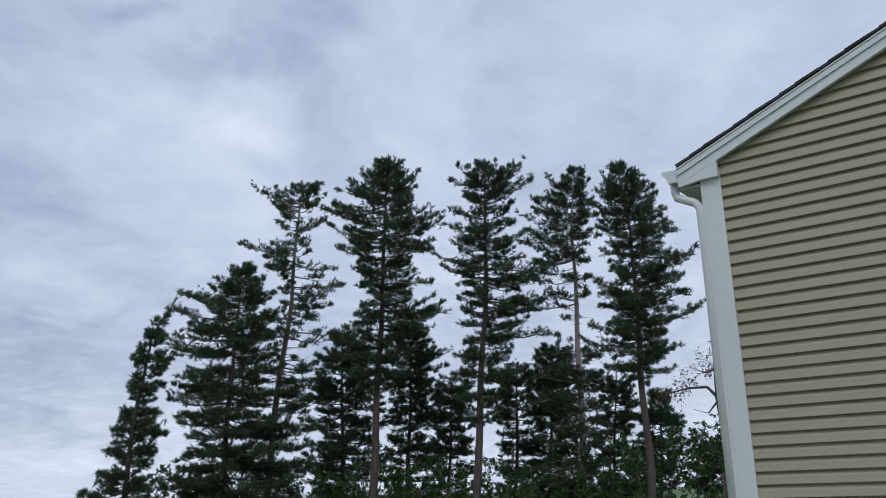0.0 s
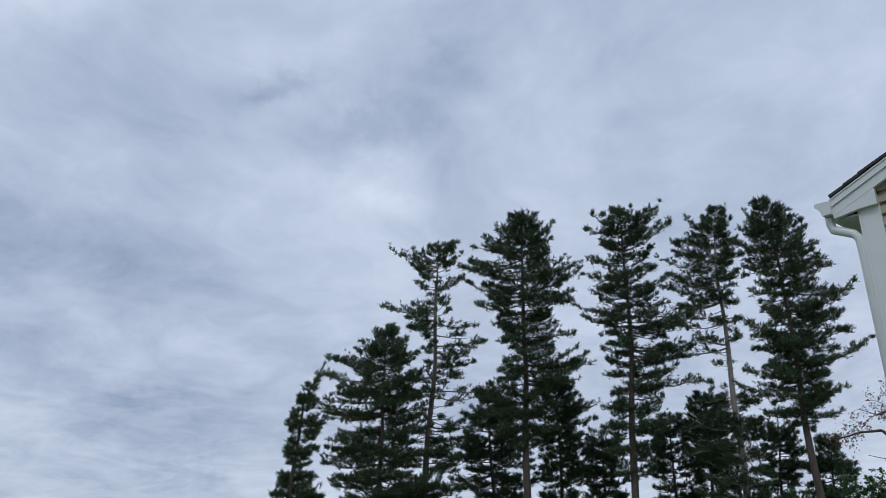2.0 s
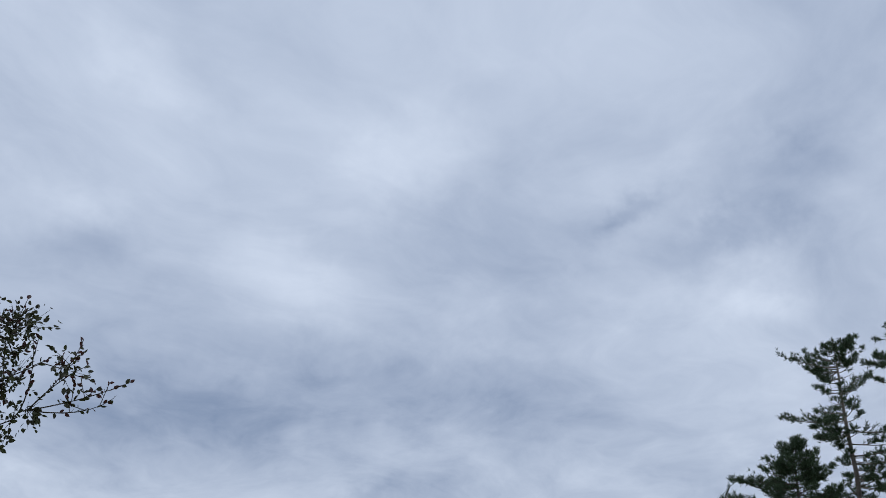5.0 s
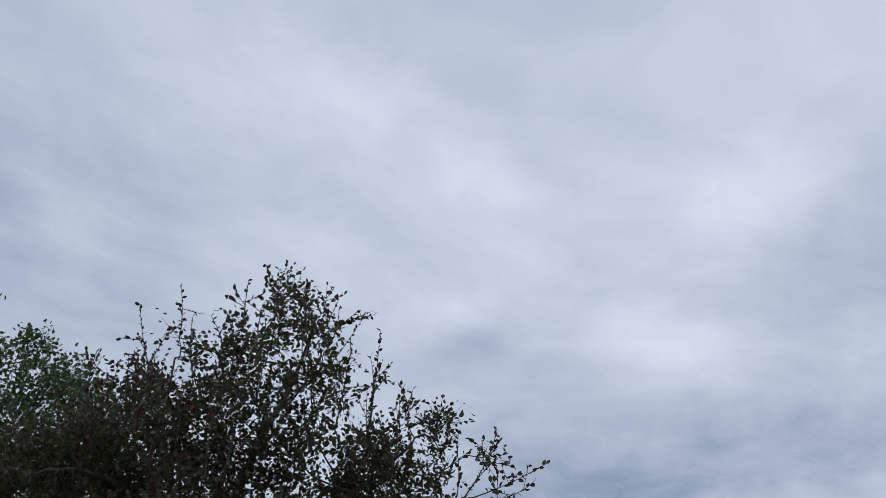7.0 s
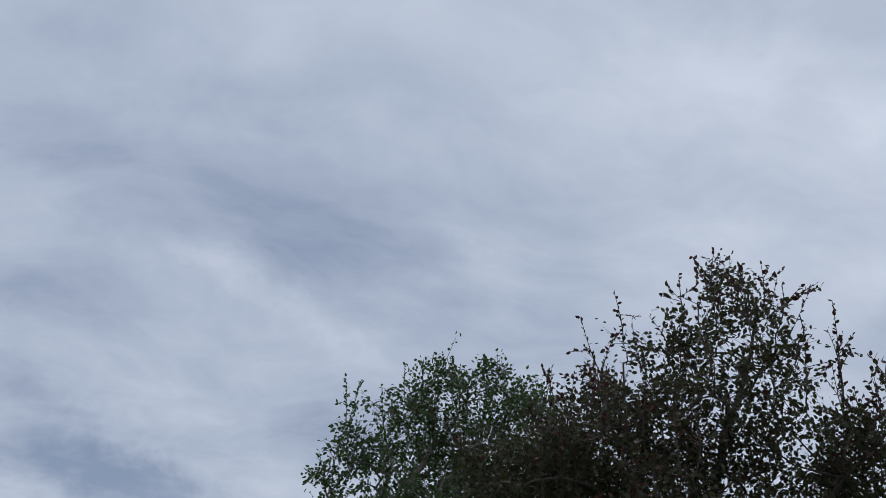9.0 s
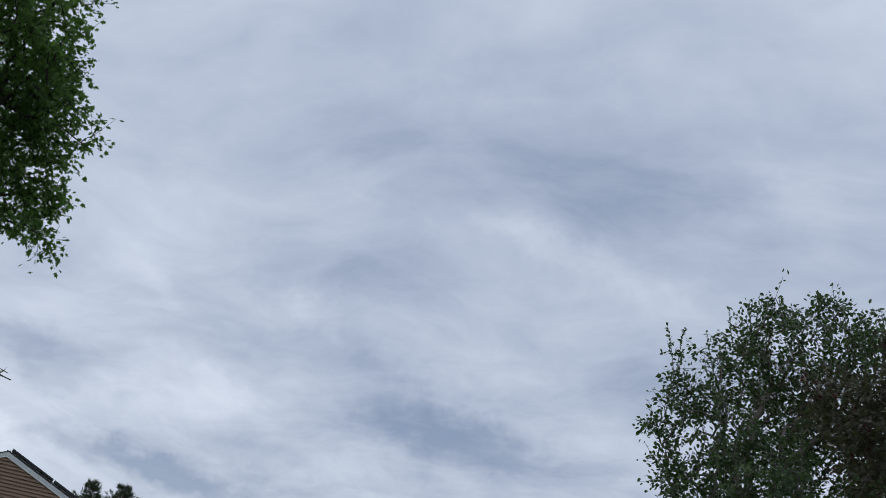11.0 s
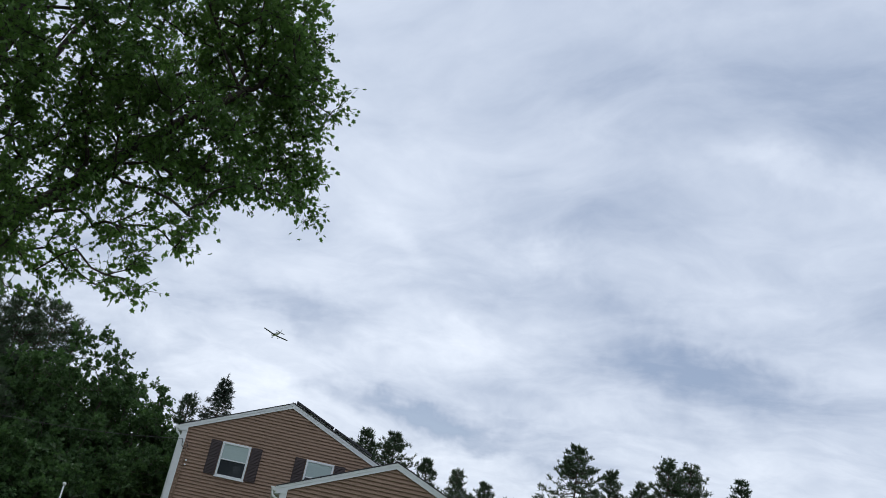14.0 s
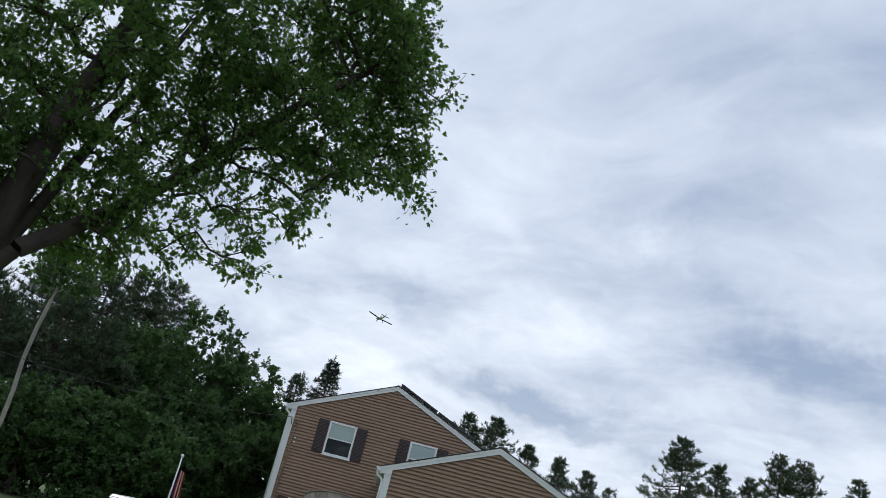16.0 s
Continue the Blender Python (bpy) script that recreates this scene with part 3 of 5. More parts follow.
def gable_house(name, m, label, x0, x1, eave, pitch, depth, course, vinyl, board_name, over=0.17, rake_over=0.065, corner=0.18, rake=0.16, group="houses", lap=0.03, hollow=0.70, first=0.34):
    """A gabled house whose front gable lies in y = 0, from x0 to x1, with lap siding, corner boards, rakes, soffit, gutters and a shingled roof."""
    top = thing(name, m, label, "house", group)
    xc, half = (x0 + x1) / 2, (x1 - x0) / 2
    peak = eave + half * pitch
    # core walls behind the siding
    bm = bmesh.new()
    prism(bm, [(x0 + 0.01, -0.1), (x1 - 0.01, -0.1), (x1 - 0.01, eave - 0.02), (xc, peak - 0.02), (x0 + 0.01, eave - 0.02)], 0.012, depth)
    part("wall", bm, vinyl, top)
    bm = box(bmesh.new(), x0 - 0.02, x1 + 0.02, -0.02, depth + 0.02, -0.1, 0.34, 0.01)
    part("foundation", bm, M_CONCRETE, top)
    # corner boards
    for xa in (x0, x1 - corner):
        bm = box(bmesh.new(), xa, xa + corner, -lap - 0.006, 0.0, 0.3, eave + (corner if xa == x0 else 0) * pitch * 0.2, 0.004)
        part("corner_board", bm, M_TRIM, top)
        xs = (x0 - 0.024, x0) if xa == x0 else (x1, x1 + 0.024)
        bm = box(bmesh.new(), xs[0], xs[1], -lap - 0.006, 0.12, 0.3, eave - 0.02, 0.003)
        part("corner_return", bm, M_TRIM, top)
    # roof deck, on both slopes
    cs = math.cos(math.atan(pitch))
    for sgn in (-1, 1):
        xe = xc + sgn * (half + over)
        ze = peak - (half + over) * pitch
        th = 0.05
        bm = bmesh.new()
        prism(bm, [(xc, peak + rake + 0.02), (xe, ze + rake + 0.02), (xe, ze + rake + 0.02 - th), (xc, peak + rake + 0.02 - th)], -rake_over - 0.02, depth + 0.2)
        part("roof", bm, M_SHINGLE, top, "dark asphalt shingle slope")
        # ragged shingle edge courses along the rake
        run = (half + over) / cs
        n = int(run / 0.145)
        sh = None
        for i in range(n):
            u = i * 0.145
            if sh is None:
                b2 = box(bmesh.new(), 0, 0.21, 0, 0.33, -0.004, 0.016)
                sh = part("shingle", b2, M_SHINGLE, top)
                ob = sh
            else:
                ob = new("shingle", sh.data)
                ob.parent = top
            ang = math.atan(pitch)
            # from the eave upwards, each lapping the one below
            px = xe - sgn * (u * cs)
            pz = ze + u * cs * pitch + rake + 0.022
            mat = Matrix.Translation((px, -rake_over - 0.035 - 0.006 * ((i * 7) % 3), pz)) @ Euler((0, (-ang if sgn < 0 else ang) + (0.03 if sgn < 0 else -0.03), 0)).to_matrix().to_4x4()
            if sgn > 0:
                mat = mat @ Matrix.Translation((-0.21, 0, 0))
            ob.matrix_local = mat
        # rake boards: wide frieze, shadow board, drip
        for nm, yo, lo, hi, mt in (("rake_board", -rake_over, 0.0, rake * 0.98, M_TRIM), ("shadow_board", -rake_over - 0.022, rake * 0.55, rake * 0.985, M_TRIM), ("drip_edge", -rake_over - 0.03, rake * 0.90, rake - 0.004, M_GUTTER)):
            bm = bmesh.new()
            prism(bm, [(xc, peak + lo), (xe, ze + lo), (xe, ze + hi), (xc, peak + hi)], yo - (0.02 if nm == "rake_board" else 0.012), yo + 0.012)
            part(nm, bm, mt, top)
        bm = bmesh.new()
        prism(bm, [(xc, peak + 0.004), (xe, ze + 0.004), (xe, ze + 0.016), (xc, peak + 0.016)], -rake_over + 0.014, -0.03)
        part("rake_soffit", bm, M_SOFFIT, top)
        # boxed return at the eave
        bm = bmesh.new()
        xi = xc + sgn * (half - corner)
        zi = peak - (half - corner) * pitch
        prism(bm, [(xe, ze), (xe, ze - 0.02), (xc + sgn * half, ze + 0.005), (xi, ze + 0.005), (xi, zi + 0.01)], -rake_over - 0.018, -lap - 0.008)
        part("eave_return", bm, M_TRIM, top)
        # eave fascia and soffit
        xa, xb = sorted((xe, xe - sgn * 0.02))
        part("fascia", box(bmesh.new(), xa, xb, -rake_over + 0.015, depth + 0.15, ze - 0.02, ze + rake + 0.01), M_TRIM, top)
        xa, xb = sorted((xe, xc + sgn * half))
        part("soffit", box(bmesh.new(), xa, xb, -0.03, depth + 0.1, ze - 0.03, ze - 0.012), M_SOFFIT, top)
        # K gutter
        bm = bmesh.new()
        g = [(0, 0), (0.075, 0), (0.09, 0.05), (0.125, 0.085), (0.125, 0.118), (0.117, 0.118), (0.117, 0.09), (0.083, 0.056), (0.07, 0.008), (0.006, 0.008), (0.006, 0.11), (0, 0.11)]
        prism(bm, [(xe + sgn * gx_, ze + rake - 0.13 + gz_) for gx_, gz_ in g], -rake_over - 0.05, depth + 0.1)
        gut = part("gutter", bm, M_GUTTER, top)
        bm = bmesh.new()
        prism(bm, [(xe, ze + rake - 0.13), (xe + sgn * 0.075, ze + rake - 0.13), (xe + sgn * 0.09, ze + rake - 0.08), (xe + sgn * 0.125, ze + rake - 0.045), (xe + sgn * 0.125, ze + rake - 0.012), (xe, ze + rake - 0.02)], -rake_over - 0.055, -rake_over - 0.05)
        part("end_cap", bm, M_GUTTER, gut)
        # downspout with two elbows
        xg, xw = xe + sgn * 0.055, xc + sgn * (half + 0.05)
        zg = ze + rake - 0.13
        bm = pipe(bmesh.new(), [(xg, -0.02, zg + 0.01), (xg, -0.02, zg - 0.06), (xg - sgn * 0.01, -0.02, zg - 0.11), (xw + sgn * 0.04, -0.02, zg - 0.19), (xw + sgn * 0.005, -0.02, zg - 0.24), (xw, -0.02, zg - 0.32), (xw, -0.02, 0.2)], 0.037, 10)
        part("downspout", bm, M_GUTTER, top)
    bm = bmesh.new()
    prism(bm, [(xc - 0.13, peak + rake + 0.022 - 0.13 * pitch), (xc, peak + rake + 0.04), (xc + 0.13, peak + rake + 0.022 - 0.13 * pitch), (xc, peak + rake + 0.01)], -rake_over - 0.03, depth + 0.2)
    part("ridge_cap", bm, M_SHINGLE, top)
    # lap siding of the gable wall, board by board
    z, full = first, None
    while z < peak - 0.02:
        cut = max(0.0, (z - 0.03 - eave) / pitch)
        xa, xb = max(x0 + corner, x0 + cut), min(x1 - corner, x1 - cut)
        if xb - xa < 0.1:
            break
        if cut < corner and full:
            ob = new(board_name, full.data)
            ob.parent = top
        else:
            ob = part(board_name, lap_board(xb - xa, course, lap, hollow), vinyl, top)
            if cut < corner:
                full = ob
        ob.location = (xa, 0.0, z)
        z += course
    return top, peak


# tan house beside the grove
H1 = Matrix.Translation((2.431, 7.253, 0)) @ Euler((0, 0, radians(-36))).to_matrix().to_4x4()
house1, _ = gable_house("tan_house", H1, "tan vinyl-sided gabled house with white trim and gutter", -0.20, 7.35, 4.35, 0.41, 9.0, 0.09795, M_TAN, "siding_board", over=0.20, corner=0.15, rake=0.15, lap=0.032, hollow=0.56, first=0.374)

# brown two-storey house with its garage
H2 = Matrix.Translation((-22.08, -24.52, 0)) @ Euler((0, 0, radians(138))).to_matrix().to_4x4()
house2, peak2 = gable_house("brown_house", H2, "two-storey brown vinyl-sided house with white trim and dark shutters", -3.78, 3.38, 5.2, 0.425, 10.0, 0.114, M_BROWN, "siding_board", over=0.16, corner=0.16, rake=0.17, lap=0.050, hollow=0.50)


def sash_window(parent, x0, x1, z0, z1):
    """A double-hung window with white casing, pale blind above and dark glass below."""
    t = 0.07
    win = part("window", box(bmesh.new(), x0 + t, x1 - t, -0.055, 0.03, z0 + t, z1 - t), M_GLASS, parent, "dark window panes behind a half-drawn blind")
    for a, b, c, d in ((x0, x0 + t, z0, z1), (x1 - t, x1, z0, z1), (x0 + t, x1 - t, z1 - t, z1), (x0 + t, x1 - t, z0, z0 + t)):
        part("casing", box(bmesh.new(), a, b, -0.09, 0.0, c, d, 0.006), M_TRIM, win)
    zm = (z0 + z1) / 2
    part("meeting_rail", box(bmesh.new(), x0 + t, x1 - t, -0.082, -0.05, zm - 0.02, zm + 0.02, 0.004), M_TRIM, win)
    part("sill", box(bmesh.new(), x0 - 0.03, x1 + 0.03, -0.115, 0.0, z0 - 0.035, z0, 0.006), M_TRIM, win)
    part("blind", box(bmesh.new(), x0 + t, x1 - t, -0.066, -0.056, zm + 0.02, z1 - t), M_BLIND, win, "pale grey-green blind")
    return win


def shutter(parent, x0, x1, z0, z1):
    s = part("shutter", box(bmesh.new(), x0, x1, -0.075, -0.012, z0, z1, 0.005), M_SHUTTER, parent, "dark brown louvred shutter")
    for k in range(2):
        za = z0 + 0.05 + k * (z1 - z0 - 0.06) / 2
        zb = za + (z1 - z0) / 2 - 0.07
        n = int((zb - za) / 0.045)
        for i in range(n):
            bm = bmesh.new()
            zc = za + (i + 0.5) * (zb - za) / n
            prism(bm, [(0, 0), (0.012, -0.016), (0.016, -0.012), (0.004, 0.016)], x0 + 0.045, x1 - 0.045)
            ob = part("louvre", bm, M_SHUTTER, s)
            ob.matrix_local = Matrix.Translation((0, -0.075, zc)) @ Matrix(((0, 1, 0, 0), (-1, 0, 0, 0), (0, 0, 1, 0), (0, 0, 0, 1)))
    return s


for xa, xb in ((-2.30, -1.28), (0.74, 1.76)):
    sash_window(house2, xa, xb, 3.85, 5.06)
    shutter(house2, xa - 0.41, xa - 0.03, 3.86, 5.06)
    shutter(house2, xb + 0.03, xb + 0.41, 3.86, 5.06)
sash_window(house2, -3.0, -2.1, 0.95, 2.1)
shutter(house2, -3.40, -3.03, 0.95, 2.1)
# solar panels on the far slope
ang2 = math.atan(0.425)
panels = thing("solar_array", H2, "dark solar panels racked on the shingle roof", "solar panel", "roof equipment")
for i in range(2):
    for j in range(5):
        bm = box(bmesh.new(), 0.05 + i * 1.72, 1.72 + i * 1.72, 0, 0.98, 0.10, 0.155, 0.004)
        ob = part("panel", bm, M_PANEL, panels)
        ob.matrix_local = Matrix.Translation((-0.2, -0.08 + j * 1.0, peak2 + 0.19)) @ Euler((0, ang2, 0)).to_matrix().to_4x4()
for j in range(4):
    bm = box(bmesh.new(), 0.1, 3.4, 0, 0.04, 0.0, 0.10)
    ob = part("rail", bm, M_GUTTER, panels)
    ob.matrix_local = Matrix.Translation((-0.2, 0.2 + j * 1.4, peak2 + 0.19)) @ Euler((0, ang2, 0)).to_matrix().to_4x4()
# plumbing vent by the valley
vent = thing("vent_pipe", H2 @ Matrix.Translation((3.0, 0.5, 5.45)), "short white plumbing vent pipe through the roof", "vent pipe")
part("pipe", pipe(bmesh.new(), [(0, 0, -0.1), (0, 0, 0.32)], 0.045, 10), M_GUTTER, vent)
part("flashing", pipe(bmesh.new(), [(0, 0, -0.05), (0, 0, 0.08)], [0.11, 0.06], 10), M_GUTTER, vent)

# entry hood of weathered shakes on the brown house
hood = thing("entry_hood", H2 @ Matrix.Translation((-1.15, 0, 0)), "small arched entry hood with weathered wooden shakes", "entry hood")
arc = [(math.sin(a) * 1.3, 2.22 + math.cos(a) * 0.40) for a in np.linspace(-1.35, 1.35, 15)]
bm = bmesh.new()
prism(bm, [(x * 0.9, z - 0.12) for x, z in arc] + [(arc[-1][0] * 0.9, 1.7), (arc[0][0] * 0.9, 1.7)], -1.0, 0.0)
part("gable_panel", bm, M_SHAKE, hood, "weathered grey-brown panel")
# upright shakes along the curved front
for k, ((xa, za), (xb, zb)) in enumerate(zip(arc, arc[1:])):
    part("front_shake", box(bmesh.new(), xa + 0.006, xb - 0.004, -1.05 - 0.006 * (k % 3), -1.0, min(za, zb) - 0.34 - 0.02 * (k % 2), (za + zb) / 2 - 0.015, 0.004), M_SHAKE, hood)
bm = bmesh.new()
prism(bm, [(x * 0.99, z - 0.37) for x, z in arc] + [(x * 0.96, z - 0.41) for x, z in arc[::-1]], -1.03, -0.98)
part("arched_trim", bm, M_TRIM, hood)
shake_mesh = None
for r in range(5):
    for (xa, za), (xb, zb) in zip(arc, arc[1:]):
        if shake_mesh is None:
            ob = part("shake", box(bmesh.new(), 0, 0.22, 0, 0.30, 0, 0.018), M_SHAKE, hood)
            shake_mesh = ob.data
        else:
            ob = new("shake", shake_mesh)
            ob.parent = hood
        ob.matrix_local = Matrix.Translation((xa, -1.1 + r * 0.22, za)) @ Euler((0, -math.atan2(zb - za, xb - xa), 0)).to_matrix().to_4x4() @ Euler((radians(3), 0, 0)).to_matrix().to_4x4()
for sx in (-1.0, 1.0):
    part("post", box(bmesh.new(), sx - 0.05, sx + 0.05, -1.0, -0.9, 0.0, 1.75, 0.006), M_TRIM, hood)

H3 = Matrix.Translation((-19.02, -17.73, 0)) @ Euler((0, 0, radians(138))).to_matrix().to_4x4()
garage, _ = gable_house("garage", H3, "brown vinyl-sided garage with a white-trimmed front gable", -2.15, 3.95, 3.31, 0.41, 6.7, 0.114, M_BROWN, "siding_board", over=0.17, corner=0.17, rake=0.17, lap=0.050, hollow=0.50)

# service cable and meter pipe on the brown house
drop = thing("service_cable", Matrix.Identity(4), "thin black power cable strung to the brown house", "cable")
a, b = Vector(at(164, 5.0, 26)), H2 @ Vector((-3.7, -0.06, 4.85))
pts = [a.lerp(b, u) - Vector((0, 0, 0.35 * 4 * u * (1 - u))) for u in np.linspace(0, 1, 24)]
part("cable", pipe(bmesh.new(), pts, 0.009, 6), M_CABLE, drop)
mast = thing("service_mast", H2 @ Matrix.Translation((-3.5, -0.07, 0)), "brown conduit and clips running down the siding", "conduit")
part("conduit", pipe(bmesh.new(), [(0, 0, 0.8), (0, 0, 4.3), (0.02, -0.02, 4.6), (-0.05, -0.06, 4.8)], 0.02, 8), M_BROWN, mast)
part("drip_loop", pipe(bmesh.new(), [(-0.05, -0.06, 4.8), (0.05, -0.12, 4.62), (-0.06, -0.14, 4.5), (-0.16, -0.1, 4.62), (-0.2, -0.02, 4.84)], 0.012, 6), M_CABLE, mast)
for zc in (4.15, 4.0):
    part("insulator", pipe(bmesh.new(), [(0.12, 0.05, zc), (0.12, -0.06, zc)], 0.03, 8), M_TRIM, mast)


# ---- white pine grove ----
grove_pine(38, [(-13.9, 0.0), (-13.69, 1.54), (-13.6, 2.21), (-13.34, 5.4), (-12.98, 7.74), (-12.8, 8.85), (-11.77, 10.39)],
           [(10.3, 0.12, 0.2, 0.3), (9.3, 0.2, 0.3, 0.4), (8.75, 0.3, 0.5, 0.8), (7.73, 0.68, 1.29, 0.9), (6.42, 0.64, 1.05, 0.9), (5.34, 0.67, 1.1, 0.9), (4.75, 0.99, 1.59, 0.9), (3.82, 1.01, 1.19, 0.9), (2.9, 1.17, 1.09, 1), (2.23, 1.89, 1.0, 1), (0.87, 1.6, 1.45, 1)], 11, gap=0.36, label="slender young pine bent at the tip")
grove_pine(40, [(-9.91, 0.0), (-9.91, 1.4), (-9.9, 5.14), (-9.67, 8.67), (-9.49, 10.84), (-9.44, 12.44)],
           [(12.09, 0.64, 0.69, 1), (11.54, 1.13, 1.6, 1), (10.86, 2.85, 1.74, 1), (9.95, 3.2, 2.05, 1), (9.16, 3.77, 2.13, 1), (8.5, 3.11, 2.14, 1), (7.45, 2.88, 2.41, 1), (6.53, 2.87, 2.49, 1), (5.29, 2.49, 2.98, 1), (3.8, 2.39, 3.27, 1), (2.42, 3.23, 3.29, 1), (1.4, 3.12, 3.31, 1)], 12, gap=0.5)
grove_pine(42, [(-8.65, 0.0), (-8.54, 1.33), (-8.48, 2.05), (-8.19, 5.25), (-7.88, 8.18), (-7.47, 10.83), (-7.25, 14.21), (-7.09, 17.2)],
           [(16.87, 1.21, 1.11, 0.6), (16.52, 2.5, 1.24, 0.55), (14.85, 1.06, 1.63, 0.5), (13.83, 2.72, 1.13, 0.55), (12.8, 1.45, 2.36, 0.55), (11.58, 0.1, 2.49, 0.55), (10.8, 0.43, 2.05, 0.3), (10.12, 1.47, 1.89, 0.5), (9.28, 1.53, 2.84, 0.5), (8.31, 0.1, 2.31, 0.3), (7.59, 1.25, 2.54, 0.5), (6.52, 2.37, 2.25, 0.9), (4.88, 2.22, 2.3, 1), (3.08, 2.12, 2.35, 1), (1.32, 1.89, 2.39, 1)], 13, bark=M_GREYBARK, gap=0.62, label="tall thin-crowned pine with sparse needles")
grove_pine(42, [(-3.68, 0.0), (-3.61, 1.19), (-3.55, 2.19), (-3.28, 6.94), (-3.08, 10.27), (-2.88, 13.76), (-2.75, 18.35)],
           [(18.11, 0.68, 0.7, 1), (17.49, 1.3, 1.77, 1), (16.84, 2.38, 1.49, 0.9), (16.24, 3.1, 1.5, 0.9), (15.56, 3.42, 3.26, 0.8), (14.67, 2.96, 2.72, 0.8), (13.58, 2.44, 2.73, 0.8), (12.68, 1.46, 1.5, 1), (11.63, 1.32, 2.62, 1), (10.49, 1.2, 3.59, 1), (9.7, 2.03, 3.04, 1), (9.03, 2.34, 2.16, 1), (8.27, 2.48, 1.73, 1), (7.26, 1.87, 1.63, 0.8), (6.59, 0.76, 0.85, 0.4)], 14, gap=0.56)
grove_pine(42, [(1.15, 0.0), (1.21, 1.05), (1.36, 3.6), (1.65, 6.79), (1.95, 10.12), (2.17, 13.6), (2.19, 18.07)],
           [(17.89, 0.53, 0.68, 1), (17.24, 2.04, 2.41, 1), (16.11, 1.7, 2.23, 1), (15.23, 1.83, 1.17, 1), (14.52, 2.19, 1.59, 1), (13.83, 1.7, 2.23, 0.7), (13.08, 2.64, 2.22, 0.8), (12.17, 2.22, 3.34, 0.8), (11.51, 1.31, 2.79, 0.6), (10.93, 1.54, 3.62, 0.8), (10.24, 1.38, 2.8, 0.6), (9.61, 1.24, 2.26, 0.7), (8.89, 0.92, 3.65, 0.7), (8.11, 1.48, 1.72, 1), (7.11, 1.69, 2.03, 1), (6.15, 1.36, 1.45, 1), (5.12, 0.77, 0.83, 0.5)], 15, gap=0.58)
grove_pine(43.5, [(6.29, 0.0), (6.34, 0.88), (6.4, 2.12), (6.58, 6.91), (6.65, 10.25), (6.69, 14.65), (7.01, 18.06)],
           [(17.84, 0.29, 0.57, 1), (17.23, 1.64, 0.91, 1), (16.29, 2.02, 1.19, 1), (15.41, 2.95, 1.38, 1), (14.31, 3.11, 1.43, 1), (13.25, 2.31, 0.96, 0.45), (12.2, 2.22, 0.94, 0.3), (11.19, 2.98, 0.59, 0.45), (10.25, 1.17, 1.1, 0.15), (8.71, 0.95, 0.73, 0.15), (8.24, 2.24, 1.33, 1), (7.26, 2.69, 1.49, 1), (5.93, 2.58, 1.57, 1), (4.31, 2.61, 1.36, 1), (2.73, 2.9, 0.62, 1), (0.91, 2.79, 0.69, 1)], 16, bark=M_PALEBARK, gap=0.6, label="tall pine with a pale bare middle trunk")
grove_pine(41, [(8.99, 0.0), (9.02, 0.85), (9.1, 2.76), (9.07, 7.29), (9.11, 10.5), (9.16, 13.82), (8.71, 17.39)],
           [(17.11, 0.37, 0.36, 1), (16.6, 0.98, 1.26, 1), (15.88, 1.51, 2.07, 1), (15.04, 1.85, 1.89, 1), (13.97, 1.67, 2.78, 0.9), (13.18, 1.3, 1.7, 0.8), (12.45, 1.68, 3.49, 0.9), (11.62, 1.0, 2.11, 0.8), (10.83, 2.59, 2.56, 0.9), (9.98, 1.77, 3.5, 0.9), (9.3, 1.55, 1.64, 0.9), (8.75, 2.71, 1.59, 1), (7.77, 2.18, 2.25, 1), (7.21, 1.69, 1.86, 1), (6.84, 0.67, 0.64, 0.3)], 17, gap=0.5)
U = "younger pine in the shade of the taller grove"
grove_pine(46.5, [(-5.53, 0.0), (-5.52, 1.17), (-5.5, 5.12), (-5.55, 10.33)],
           [(9.87, 0.51, 0.61, 1), (8.95, 1.36, 1.65, 1), (7.45, 1.72, 2.22, 1), (5.69, 1.8, 2.48, 1), (3.96, 1.92, 2.61, 1), (1.16, 1.87, 2.73, 1)], 21, gap=0.38, wide=1.2, label=U)
grove_pine(46, [(-2.18, 0.0), (-2.14, 1.08), (-1.97, 5.55), (-1.82, 10.52)],
           [(9.97, 0.65, 0.84, 0.9), (8.82, 1.08, 1.95, 0.9), (7.29, 1.29, 1.83, 1), (5.7, 1.17, 1.16, 0.9), (4.12, 0.98, 1.62, 0.9), (1.07, 0.91, 1.93, 1)], 22, gap=0.38, wide=1.2, label=U)
grove_pine(48, [(-0.23, 0.0), (-0.16, 0.99), (0.1, 4.47), (0.29, 7.84)],
           [(7.17, 1.05, 0.94, 0.7), (5.65, 1.52, 1.58, 0.7), (3.87, 1.09, 1.47, 0.8), (0.99, 1.24, 1.72, 0.9)], 23, gap=0.38, wide=1.2, label=U)
grove_pine(48, [(3.32, 0.0), (3.39, 0.89), (3.66, 4.36), (3.9, 8.44)],
           [(7.67, 0.79, 0.9, 0.7), (6.15, 1.32, 1.42, 0.7), (4.07, 1.05, 1.06, 0.7), (0.89, 1.24, 1.42, 0.9)], 27, gap=0.38, wide=1.2, label=U)
grove_pine(47, [(5.09, 0.0), (5.15, 0.86), (5.39, 4.26), (5.72, 9.25)],
           [(8.7, 0.81, 0.86, 0.9), (7.19, 1.25, 1.6, 0.9), (5.71, 1.23, 1.6, 0.9), (3.68, 1.06, 1.29, 0.9), (0.86, 1.31, 1.59, 0.9)], 24, gap=0.38, wide=1.2, label=U)
